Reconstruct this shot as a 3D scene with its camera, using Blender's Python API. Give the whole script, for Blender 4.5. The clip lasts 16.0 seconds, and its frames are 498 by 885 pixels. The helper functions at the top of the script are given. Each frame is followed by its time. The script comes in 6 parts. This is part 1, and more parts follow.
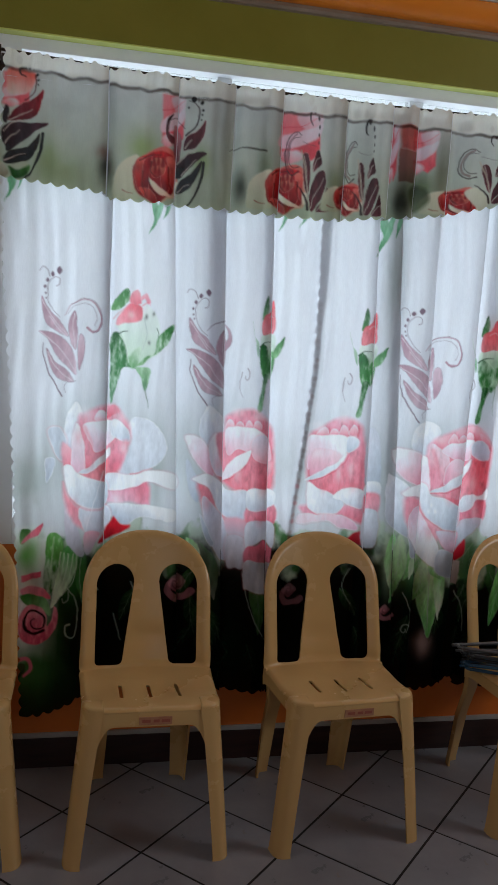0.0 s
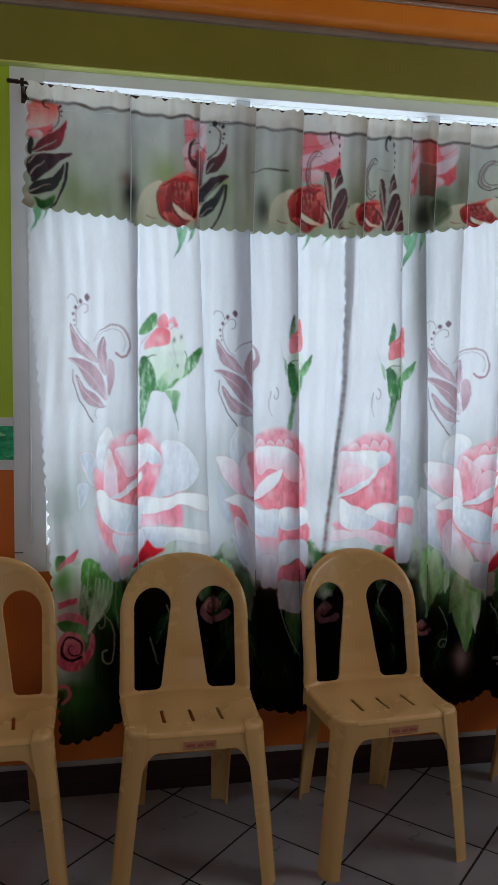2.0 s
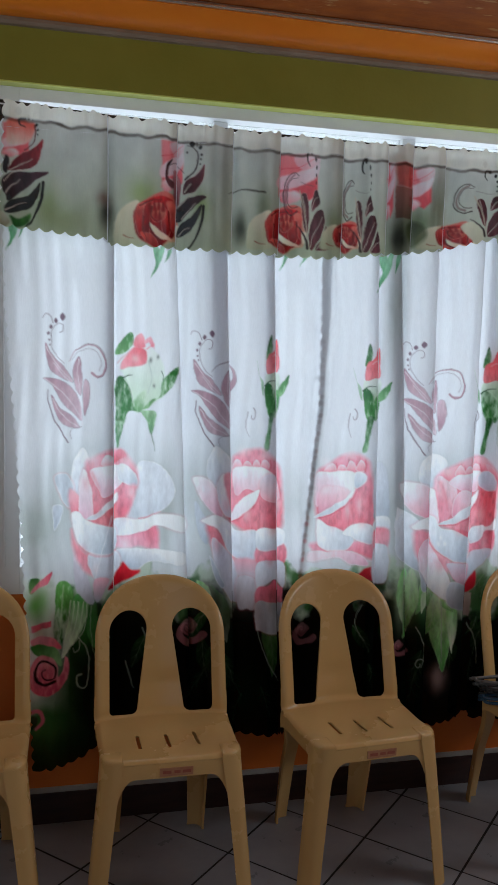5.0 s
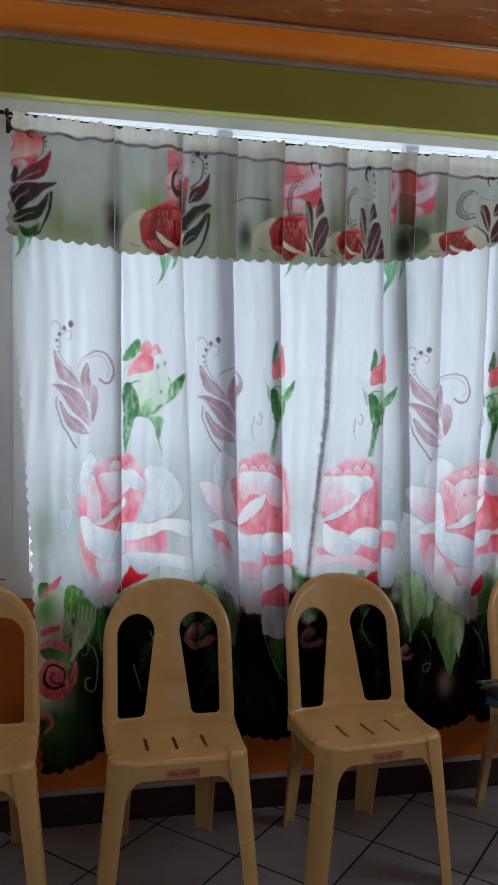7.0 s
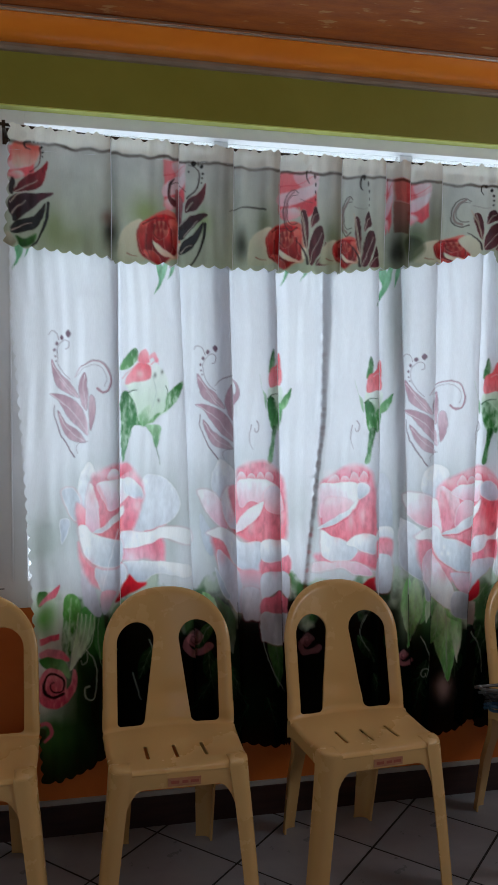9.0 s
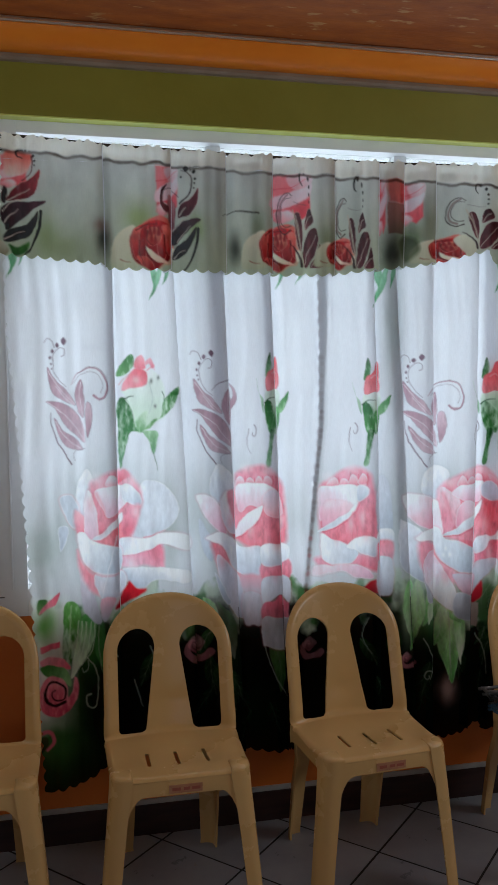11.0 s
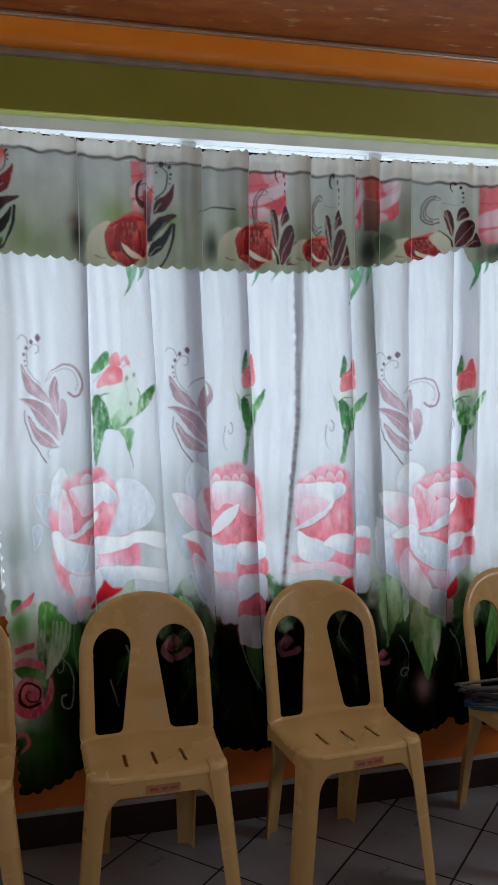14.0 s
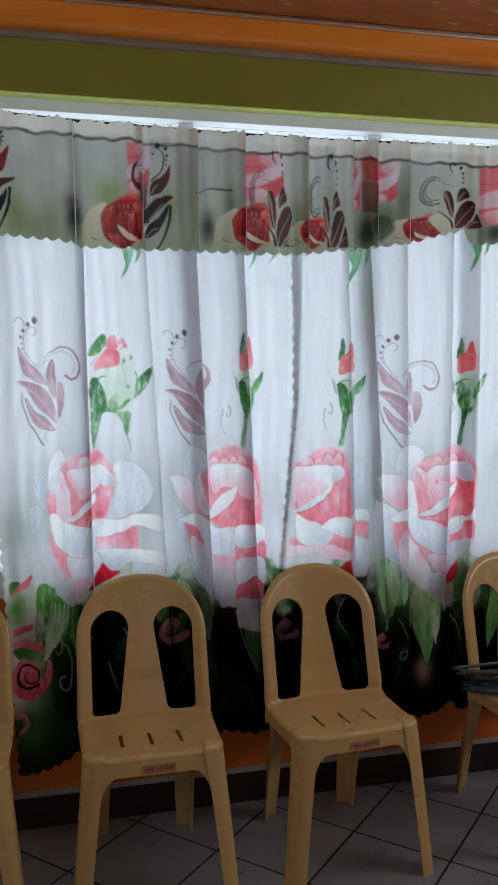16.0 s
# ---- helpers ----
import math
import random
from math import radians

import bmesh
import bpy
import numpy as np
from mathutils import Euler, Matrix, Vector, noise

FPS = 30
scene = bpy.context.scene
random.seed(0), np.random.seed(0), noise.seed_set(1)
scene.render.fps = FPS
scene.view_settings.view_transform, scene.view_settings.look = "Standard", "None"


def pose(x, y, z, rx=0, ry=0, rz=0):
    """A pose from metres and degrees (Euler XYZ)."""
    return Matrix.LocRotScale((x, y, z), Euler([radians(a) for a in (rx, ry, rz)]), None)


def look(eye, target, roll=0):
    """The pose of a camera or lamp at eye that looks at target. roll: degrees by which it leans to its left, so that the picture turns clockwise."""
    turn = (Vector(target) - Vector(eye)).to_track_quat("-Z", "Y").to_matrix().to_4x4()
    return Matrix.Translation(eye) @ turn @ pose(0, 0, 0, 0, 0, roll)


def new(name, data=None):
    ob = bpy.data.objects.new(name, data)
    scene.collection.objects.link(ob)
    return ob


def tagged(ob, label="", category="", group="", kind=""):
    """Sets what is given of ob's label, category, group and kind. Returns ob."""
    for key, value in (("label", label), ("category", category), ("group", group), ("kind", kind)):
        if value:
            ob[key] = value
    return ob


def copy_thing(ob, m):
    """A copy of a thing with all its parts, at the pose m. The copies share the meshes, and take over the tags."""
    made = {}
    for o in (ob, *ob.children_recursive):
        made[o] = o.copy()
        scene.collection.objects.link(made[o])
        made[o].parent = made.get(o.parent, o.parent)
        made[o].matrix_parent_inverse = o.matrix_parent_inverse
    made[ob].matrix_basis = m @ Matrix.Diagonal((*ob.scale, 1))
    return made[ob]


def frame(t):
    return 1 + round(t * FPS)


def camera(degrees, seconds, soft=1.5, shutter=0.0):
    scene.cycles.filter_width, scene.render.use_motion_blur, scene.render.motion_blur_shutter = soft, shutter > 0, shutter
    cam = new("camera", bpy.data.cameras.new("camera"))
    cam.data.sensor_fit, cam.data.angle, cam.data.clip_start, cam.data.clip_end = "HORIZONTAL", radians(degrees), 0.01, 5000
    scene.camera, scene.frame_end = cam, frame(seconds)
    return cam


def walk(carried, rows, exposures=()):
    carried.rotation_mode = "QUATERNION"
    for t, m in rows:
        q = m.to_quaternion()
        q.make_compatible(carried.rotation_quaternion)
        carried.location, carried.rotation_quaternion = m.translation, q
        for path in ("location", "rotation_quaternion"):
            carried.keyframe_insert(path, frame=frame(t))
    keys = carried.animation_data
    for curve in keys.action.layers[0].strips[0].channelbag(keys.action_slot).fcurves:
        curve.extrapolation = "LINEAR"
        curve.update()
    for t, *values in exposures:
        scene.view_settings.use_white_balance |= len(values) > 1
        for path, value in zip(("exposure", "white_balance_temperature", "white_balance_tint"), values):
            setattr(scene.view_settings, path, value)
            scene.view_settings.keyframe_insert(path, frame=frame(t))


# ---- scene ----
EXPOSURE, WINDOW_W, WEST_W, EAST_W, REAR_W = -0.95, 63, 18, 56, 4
cam = camera(34.0, 16.0)
PATH = [
    (0, (-0.359, -2.573, 1.436), (0.052, -0.633, 1.174), 3.4),
    (0.5, (-0.397, -2.542, 1.444), (0.009, -0.601, 1.183), 2.8),
    (1, (-0.417, -2.533, 1.447), (-0.021, -0.59, 1.191), 1.5),
    (1.5, (-0.421, -2.546, 1.444), (-0.037, -0.596, 1.212), 1.5),
    (2, (-0.417, -2.56, 1.44), (-0.035, -0.609, 1.219), 1.2),
    (2.5, (-0.426, -2.569, 1.443), (-0.037, -0.619, 1.232), 1.1),
    (3, (-0.411, -2.576, 1.441), (0.03, -0.636, 1.238), 0.7),
    (3.5, (-0.41, -2.569, 1.443), (0.105, -0.646, 1.247), 0.9),
    (4, (-0.417, -2.553, 1.445), (0.13, -0.639, 1.258), 1.0),
    (4.5, (-0.43, -2.539, 1.461), (0.047, -0.606, 1.272), 1.7),
    (7, (-0.414, -2.572, 1.446), (0.004, -0.622, 1.284), 1.1),
    (7.5, (-0.428, -2.566, 1.444), (0.016, -0.622, 1.286), 0.8),
    (8, (-0.431, -2.573, 1.452), (0.015, -0.629, 1.299), 0.8),
    (10.5, (-0.404, -2.581, 1.453), (-0.002, -0.627, 1.311), 0.2),
    (11, (-0.392, -2.58, 1.454), (0.02, -0.627, 1.315), -0.4),
    (11.5, (-0.392, -2.572, 1.448), (0.035, -0.623, 1.314), -0.4),
    (12, (-0.398, -2.566, 1.449), (0.061, -0.624, 1.316), -0.4),
    (12.5, (-0.409, -2.555, 1.448), (0.071, -0.618, 1.31), -0.3),
    (13, (-0.408, -2.556, 1.445), (0.071, -0.619, 1.31), -0.3),
    (13.5, (-0.407, -2.561, 1.442), (0.074, -0.624, 1.306), -0.3),
    (14, (-0.405, -2.567, 1.444), (0.075, -0.63, 1.306), -0.4),
    (14.5, (-0.414, -2.564, 1.448), (0.071, -0.629, 1.31), -0.4),
    (15, (-0.418, -2.565, 1.446), (0.066, -0.63, 1.308), -0.4),
    (15.5, (-0.406, -2.572, 1.44), (0.076, -0.636, 1.305), -0.4),
    (16, (-0.359, -2.574, 1.421), (0.09, -0.632, 1.259), -0.5),
]
walk(cam, [(t, look(eye, target, roll)) for t, eye, target, roll in PATH], [(0.0, EXPOSURE, 6150, 9)])
# ---------------------------------------------------------------- light
world = bpy.data.worlds.new("sky")
scene.world = world
world.use_nodes = True
wn = world.node_tree
sky = wn.nodes.new("ShaderNodeTexSky")
sky.sky_type, sky.sun_disc = "NISHITA", False
sky.sun_elevation, sky.sun_rotation = radians(50), radians(150)
wn.links.new(sky.outputs[0], wn.nodes["Background"].inputs[0])
wn.nodes["Background"].inputs[1].default_value = 0.12


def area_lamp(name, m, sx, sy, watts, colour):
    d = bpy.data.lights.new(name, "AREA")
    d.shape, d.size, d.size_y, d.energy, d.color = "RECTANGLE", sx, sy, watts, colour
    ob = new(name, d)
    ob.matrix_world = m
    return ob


sun = bpy.data.lights.new("sun", "SUN")
sun.energy, sun.angle, sun.color = 0.8, radians(12), (1.0, 0.96, 0.9)
new("sun", sun).matrix_world = pose(0, 0, 6, 35, 0, 150)
# daylight in the curtained window; the other three are added fills in unseen openings
area_lamp("window_daylight", pose(0.68, 0.36, 1.48, -90, 0, 0), 2.8, 1.6, WINDOW_W, (0.84, 0.94, 1.0))
area_lamp("west_fill", pose(-2.12, -1.9, 2.05, 90, 0, -90), 1.8, 0.7, WEST_W, (0.94, 0.98, 1.0))
area_lamp("east_fill", pose(3.17, -1.9, 2.05, 90, 0, 90), 1.8, 0.7, EAST_W, (0.94, 0.98, 1.0))
area_lamp("rear_fill", pose(-0.9, -4.98, 1.60, 90, 0, 0), 2.0, 1.3, REAR_W, (0.94, 0.98, 1.0))


# ---------------------------------------------------------------- materials
def srgb(r, g, b):
    return tuple((c / 255 / 12.92 if c <= 10.3 else ((c / 255 + 0.055) / 1.055) ** 2.4) for c in (r, g, b))


def material(name, low, high, scale=8.0, rough=0.6, rough_var=0.15, bump=0.1, bump_scale=60.0, stretch=(1, 1, 1), speck=None, speck_at=0.66,
             speck_scale=20.0, metal=0.0, coat=0.0, island=0.0, spec=0.5):
    m = bpy.data.materials.new(name)
    m.use_nodes = True
    t = m.node_tree
    b = t.nodes["Principled BSDF"]
    co = t.nodes.new("ShaderNodeTexCoord")
    mp = t.nodes.new("ShaderNodeMapping")
    mp.inputs["Scale"].default_value = stretch
    t.links.new(co.outputs["Object"], mp.inputs[0])
    n1 = t.nodes.new("ShaderNodeTexNoise")
    n1.inputs["Scale"].default_value, n1.inputs["Detail"].default_value, n1.inputs["Roughness"].default_value = scale, 6, 0.6
    t.links.new(mp.outputs[0], n1.inputs[0])
    ramp = t.nodes.new("ShaderNodeValToRGB")
    ramp.color_ramp.elements[0].position, ramp.color_ramp.elements[1].position = 0.32, 0.68
    ramp.color_ramp.elements[0].color, ramp.color_ramp.elements[1].color = (*low, 1), (*high, 1)
    t.links.new(n1.outputs[0], ramp.inputs[0])
    out = ramp.outputs[0]
    if island:
        info = t.nodes.new("ShaderNodeObjectInfo")
        mr = t.nodes.new("ShaderNodeMapRange")
        mr.inputs[3].default_value, mr.inputs[4].default_value = 1 - island, 1 + island
        t.links.new(info.outputs["Random"], mr.inputs[0])
        mul = t.nodes.new("ShaderNodeMix")
        mul.data_type, mul.blend_type = "RGBA", "MULTIPLY"
        mul.inputs[0].default_value = 1
        t.links.new(out, mul.inputs[6])
        t.links.new(mr.outputs[0], mul.inputs[7])
        out = mul.outputs[2]
    if speck:
        n3 = t.nodes.new("ShaderNodeTexNoise")
        n3.inputs["Scale"].default_value, n3.inputs["Detail"].default_value = speck_scale, 3
        t.links.new(mp.outputs[0], n3.inputs[0])
        r3 = t.nodes.new("ShaderNodeValToRGB")
        r3.color_ramp.elements[0].position, r3.color_ramp.elements[1].position = speck_at, speck_at + 0.06
        t.links.new(n3.outputs[0], r3.inputs[0])
        mx = t.nodes.new("ShaderNodeMix")
        mx.data_type = "RGBA"
        t.links.new(r3.outputs[0], mx.inputs[0])
        t.links.new(out, mx.inputs[6])
        mx.inputs[7].default_value = (*speck, 1)
        out = mx.outputs[2]
    t.links.new(out, b.inputs["Base Color"])
    n2 = t.nodes.new("ShaderNodeTexNoise")
    n2.inputs["Scale"].default_value, n2.inputs["Detail"].default_value = bump_scale, 5
    t.links.new(mp.outputs[0], n2.inputs[0])
    mr2 = t.nodes.new("ShaderNodeMapRange")
    mr2.inputs[3].default_value, mr2.inputs[4].default_value = max(rough - rough_var, 0.02), min(rough + rough_var, 1)
    t.links.new(n1.outputs[0], mr2.inputs[0])
    t.links.new(mr2.outputs[0], b.inputs["Roughness"])
    bp = t.nodes.new("ShaderNodeBump")
    bp.inputs["Strength"].default_value, bp.inputs["Distance"].default_value = bump, 0.004
    t.links.new(n2.outputs[0], bp.inputs["Height"])
    t.links.new(bp.outputs[0], b.inputs["Normal"])
    b.inputs["Metallic"].default_value = metal
    b.inputs["Specular IOR Level"].default_value = spec
    if coat:
        b.inputs["Coat Weight"].default_value = coat
    return m


LIME = material("lime_wall_paint", (0.42, 0.60, 0.03), (0.48, 0.66, 0.045), 5, 0.45, 0.1, 0.12, 90)
# lime paint made paler: window light on the beam's underside put into the colour
LIT_LIME = material("lime_paint_lit", (0.60, 0.66, 0.16), (0.66, 0.72, 0.20), 5, 0.45, 0.1, 0.12, 90)
# lime darkened to olive: the beam's shade put into its base colour
SHADED_LIME = material("lime_paint_shaded", (0.225, 0.215, 0.024), (0.27, 0.255, 0.032), 5, 0.5, 0.1, 0.12, 90)
ORANGE = material("orange_wall_paint", (0.62, 0.145, 0.014), (0.70, 0.185, 0.022), 5, 0.42, 0.1, 0.12, 90)
WHITE = material("white_gloss_paint", (0.72, 0.74, 0.75), (0.8, 0.81, 0.82), 6, 0.4, 0.1, 0.08, 50)
PLAIN = material("apricot_wall_paint", (0.50, 0.38, 0.22), (0.57, 0.44, 0.26), 4, 0.6)
BAND = material("green_border_paint", (0.0, 0.22, 0.09), (0.05, 0.62, 0.26), 26, 0.4, 0.1, 0.3, 60, (1, 1, 2.4), (0.3, 0.7, 0.3), 0.62, 30)
COVE = material("orange_cove_paint", (0.86, 0.225, 0.014), (0.94, 0.285, 0.020), 4, 0.34, 0.1, 0.06, 70)
CEIL = material("brown_ceiling_panel", (0.29, 0.066, 0.013), (0.47, 0.13, 0.022), 14, 0.5, 0.1, 0.25, 60, (0.55, 1.4, 1), (0.52, 0.27, 0.11), 0.63, 26, spec=0.2)
BEAD = material("brown_grey_bead_paint", (0.24, 0.18, 0.13), (0.32, 0.25, 0.19), 9, 0.5)
GREYTRIM = material("grey_trim_paint", (0.36, 0.34, 0.31), (0.46, 0.44, 0.4), 9, 0.5)
ALU = material("brushed_aluminium", (0.6, 0.6, 0.6), (0.75, 0.75, 0.74), 20, 0.32, 0.1, 0.05, 200, (0.1, 6, 6), metal=1.0)
SKIRT = material("dark_maroon_skirting", (0.02, 0.008, 0.007), (0.045, 0.018, 0.014), 12, 0.4, 0.1, 0.1, 60, (0.4, 1, 3))
TILE = material("grey_ceramic_tile", (0.22, 0.225, 0.24), (0.295, 0.295, 0.31), 5, 0.3, 0.12, 0.05, 40, speck=(0.26, 0.23, 0.2), speck_at=0.7, speck_scale=14, island=0.07)
GROUT = material("dark_floor_grout", (0.008, 0.007, 0.007), (0.02, 0.018, 0.016), 40, 0.9)
PLASTIC = material("beige_moulded_plastic", (0.575, 0.360, 0.135), (0.625, 0.400, 0.157), 3, 0.27, 0.06, 0.05, 160, speck=(0.46, 0.30, 0.13), speck_at=0.86, speck_scale=9)
STICKER = material("faded_red_label", (0.40, 0.17, 0.09), (0.48, 0.25, 0.13), 40, 0.5)
INK = material("dark_red_ink", (0.32, 0.08, 0.05), (0.36, 0.11, 0.07), 40, 0.5)
BRONZE = material("dark_bronze_metal", (0.03, 0.022, 0.016), (0.09, 0.065, 0.045), 30, 0.4, 0.1, 0.1, 120, metal=0.8)
BLACK = material("black_hanger_plastic", (0.012, 0.012, 0.013), (0.03, 0.03, 0.032), 20, 0.35)
BLUE = material("dark_blue_hanger_plastic", (0.012, 0.05, 0.1), (0.03, 0.09, 0.16), 20, 0.35)
GREYP = material("grey_hanger_plastic", (0.07, 0.068, 0.065), (0.12, 0.115, 0.11), 20, 0.4)
FRAME = material("white_window_frame", (0.7, 0.73, 0.74), (0.78, 0.8, 0.81), 8, 0.35, 0.08, 0.05)
EARTH = material("outside_concrete_ground", (0.2, 0.2, 0.18), (0.34, 0.33, 0.3), 2, 0.9)
DIRT = material("dark_scuff", (0.05, 0.045, 0.04), (0.09, 0.08, 0.07), 40, 0.8)
GLASS = bpy.data.materials.new("window_glass")
GLASS.use_nodes = True
gb = GLASS.node_tree.nodes["Principled BSDF"]
gb.inputs["Transmission Weight"].default_value, gb.inputs["Roughness"].default_value, gb.inputs["IOR"].default_value = 1.0, 0.02, 1.45

# printed curtain cloth: thin, half of the light passes through it
CLOTH = bpy.data.materials.new("printed_sheer_polyester")
CLOTH.use_nodes = True
ct = CLOTH.node_tree
ct.nodes.remove(ct.nodes["Principled BSDF"])
at = ct.nodes.new("ShaderNodeAttribute")
at.attribute_name = "print"
tc = ct.nodes.new("ShaderNodeTexCoord")
mpc = ct.nodes.new("ShaderNodeMapping")
mpc.inputs["Scale"].default_value = (900, 40, 60)
wv = ct.nodes.new("ShaderNodeTexNoise")
wv.inputs["Scale"].default_value, wv.inputs["Detail"].default_value = 1.0, 3
ct.links.new(tc.outputs["Object"], mpc.inputs[0])
ct.links.new(mpc.outputs[0], wv.inputs[0])
mrc = ct.nodes.new("ShaderNodeMapRange")
mrc.inputs[1].default_value, mrc.inputs[2].default_value, mrc.inputs[3].default_value, mrc.inputs[4].default_value = 0.3, 0.7, 0.955, 1.025
ct.links.new(wv.outputs[0], mrc.inputs[0])
mulc = ct.nodes.new("ShaderNodeMix")
mulc.data_type, mulc.blend_type = "RGBA", "MULTIPLY"
mulc.inputs[0].default_value = 1
ct.links.new(at.outputs["Color"], mulc.inputs[6])
ct.links.new(mrc.outputs[0], mulc.inputs[7])
dif, tra, mix = ct.nodes.new("ShaderNodeBsdfDiffuse"), ct.nodes.new("ShaderNodeBsdfTranslucent"), ct.nodes.new("ShaderNodeMixShader")
mix.inputs[0].default_value = 0.45
ct.links.new(mulc.outputs[2], dif.inputs[0])
ct.links.new(mulc.outputs[2], tra.inputs[0])
ct.links.new(dif.outputs[0], mix.inputs[1])
ct.links.new(tra.outputs[0], mix.inputs[2])
# open weave: a little of the window shows straight through
gap, thin = ct.nodes.new("ShaderNodeBsdfTransparent"), ct.nodes.new("ShaderNodeMixShader")
thin.inputs[0].default_value = 0.03
ct.links.new(mix.outputs[0], thin.inputs[1])
ct.links.new(gap.outputs[0], thin.inputs[2])
ct.links.new(thin.outputs[0], ct.nodes["Material Output"].inputs[0])


# ---------------------------------------------------------------- mesh helpers
def mesh_of(name, bm, mat, smooth=False):
    me = bpy.data.meshes.new(name)
    bmesh.ops.recalc_face_normals(bm, faces=bm.faces[:])
    bm.to_mesh(me)
    bm.free()
    me.materials.append(mat)
    if smooth == "edges":
        me.polygons.foreach_set("use_smooth", [True] * len(me.polygons))
        me.set_sharp_from_angle(angle=radians(38))
    elif smooth:
        me.polygons.foreach_set("use_smooth", [True] * len(me.polygons))
    return me


def part(name, bm, mat, parent, label="", smooth=False):
    ob = new(name, mesh_of(name, bm, mat, smooth))
    ob.parent = parent
    if label:
        ob["label"] = label
    return ob


def block(x0, x1, y0, y1, z0, z1, bevel=0.0, bm=None):
    bm = bm or bmesh.new()
    made = bmesh.ops.create_cube(bm, size=1)["verts"]
    for v in made:
        v.co = Vector((x0 + (v.co.x + 0.5) * (x1 - x0), y0 + (v.co.y + 0.5) * (y1 - y0), z0 + (v.co.z + 0.5) * (z1 - z0)))
    if bevel:
        bmesh.ops.bevel(bm, geom=list({e for v in made for e in v.link_edges}), offset=bevel, segments=2, affect="EDGES", profile=0.7)
    return bm


def structure(name, bm, mat, label, parent=None, smooth=False):
    ob = new(name, mesh_of(name, bm, mat, smooth))
    ob.parent = parent
    return tagged(ob, label, kind="structure")


def tube(points, radius, sides=8, closed=False, bm=None):
    bm = bm or bmesh.new()
    pts = [Vector(p) for p in points]
    n = len(pts)
    rings = []
    for i, p in enumerate(pts):
        a = pts[(i - 1) % n] if closed or i else p
        b = pts[(i + 1) % n] if closed or i < n - 1 else p
        d = (b - a).normalized()
        side = d.cross(Vector((0, 0, 1)))
        side = side.normalized() if side.length > 1e-3 else Vector((1, 0, 0))
        up = side.cross(d)
        rings.append([bm.verts.new(p + radius * (math.cos(k * math.tau / sides) * side + math.sin(k * math.tau / sides) * up)) for k in range(sides)])
    for i in range(n if closed else n - 1):
        r, s = rings[i], rings[(i + 1) % n]
        for k in range(sides):
            bm.faces.new((r[k], r[(k + 1) % sides], s[(k + 1) % sides], s[k]))
    if not closed:
        bm.faces.new(rings[0][::-1])
        bm.faces.new(rings[-1])
    return bm


def profile_run(section, x0, x1):
    """A closed (y, z) section drawn along x."""
    bm = bmesh.new()
    a = [bm.verts.new((x0, y, z)) for y, z in section]
    b = [bm.verts.new((x1, y, z)) for y, z in section]
    n = len(section)
    for i in range(n):
        bm.faces.new((a[i], a[(i + 1) % n], b[(i + 1) % n], b[i]))
    bm.faces.new(a[::-1])
    bm.faces.new(b)
    return bm


def shell(sdf, u0, u1, v0, v1, step, lift, thick):
    """A moulded sheet: the part of the (u, v) field where sdf < 0, cut cleanly along its edge, lifted into space and given thickness."""
    bm = bmesh.new()
    nu, nv = int(round((u1 - u0) / step)) + 1, int(round((v1 - v0) / step)) + 1
    us, vs = np.linspace(u0, u1, nu), np.linspace(v0, v1, nv)
    d = [[sdf(u, v) for v in vs] for u in us]
    cache = {}

    def node(key, u, v):
        if key not in cache:
            cache[key] = bm.verts.new(lift(u, v))
        return cache[key]

    def cross(i, j, k, l):
        f = d[i][j] / (d[i][j] - d[k][l])
        return node(min((i, j), (k, l)) + max((i, j), (k, l)), us[i] + f * (us[k] - us[i]), vs[j] + f * (vs[l] - vs[j]))

    for i in range(nu - 1):
        for j in range(nv - 1):
            ring = [(i, j), (i + 1, j), (i + 1, j + 1), (i, j + 1)]
            loop = []
            for a in range(4):
                p, q = ring[a], ring[(a + 1) % 4]
                if d[p[0]][p[1]] < 0:
                    loop.append(node(p, us[p[0]], vs[p[1]]))
                if (d[p[0]][p[1]] < 0) != (d[q[0]][q[1]] < 0):
                    loop.append(cross(*p, *q))
            loop = [v for a, v in enumerate(loop) if v not in loop[:a]]
            if len(loop) >= 3:
                try:
                    bm.faces.new(loop)
                except ValueError:
                    pass
    bmesh.ops.remove_doubles(bm, verts=bm.verts[:], dist=step * 0.05)
    bmesh.ops.recalc_face_normals(bm, faces=bm.faces[:])
    bm.normal_update()
    bmesh.ops.solidify(bm, geom=bm.faces[:], thickness=thick)
    bmesh.ops.recalc_face_normals(bm, faces=bm.faces[:])
    bm.verts.index_update()
    return bm


def rounded(px, py, cx, cy, hx, hy, r):
    qx, qy = abs(px - cx) - hx + r, abs(py - cy) - hy + r
    return math.hypot(max(qx, 0), max(qy, 0)) + min(max(qx, qy), 0) - r


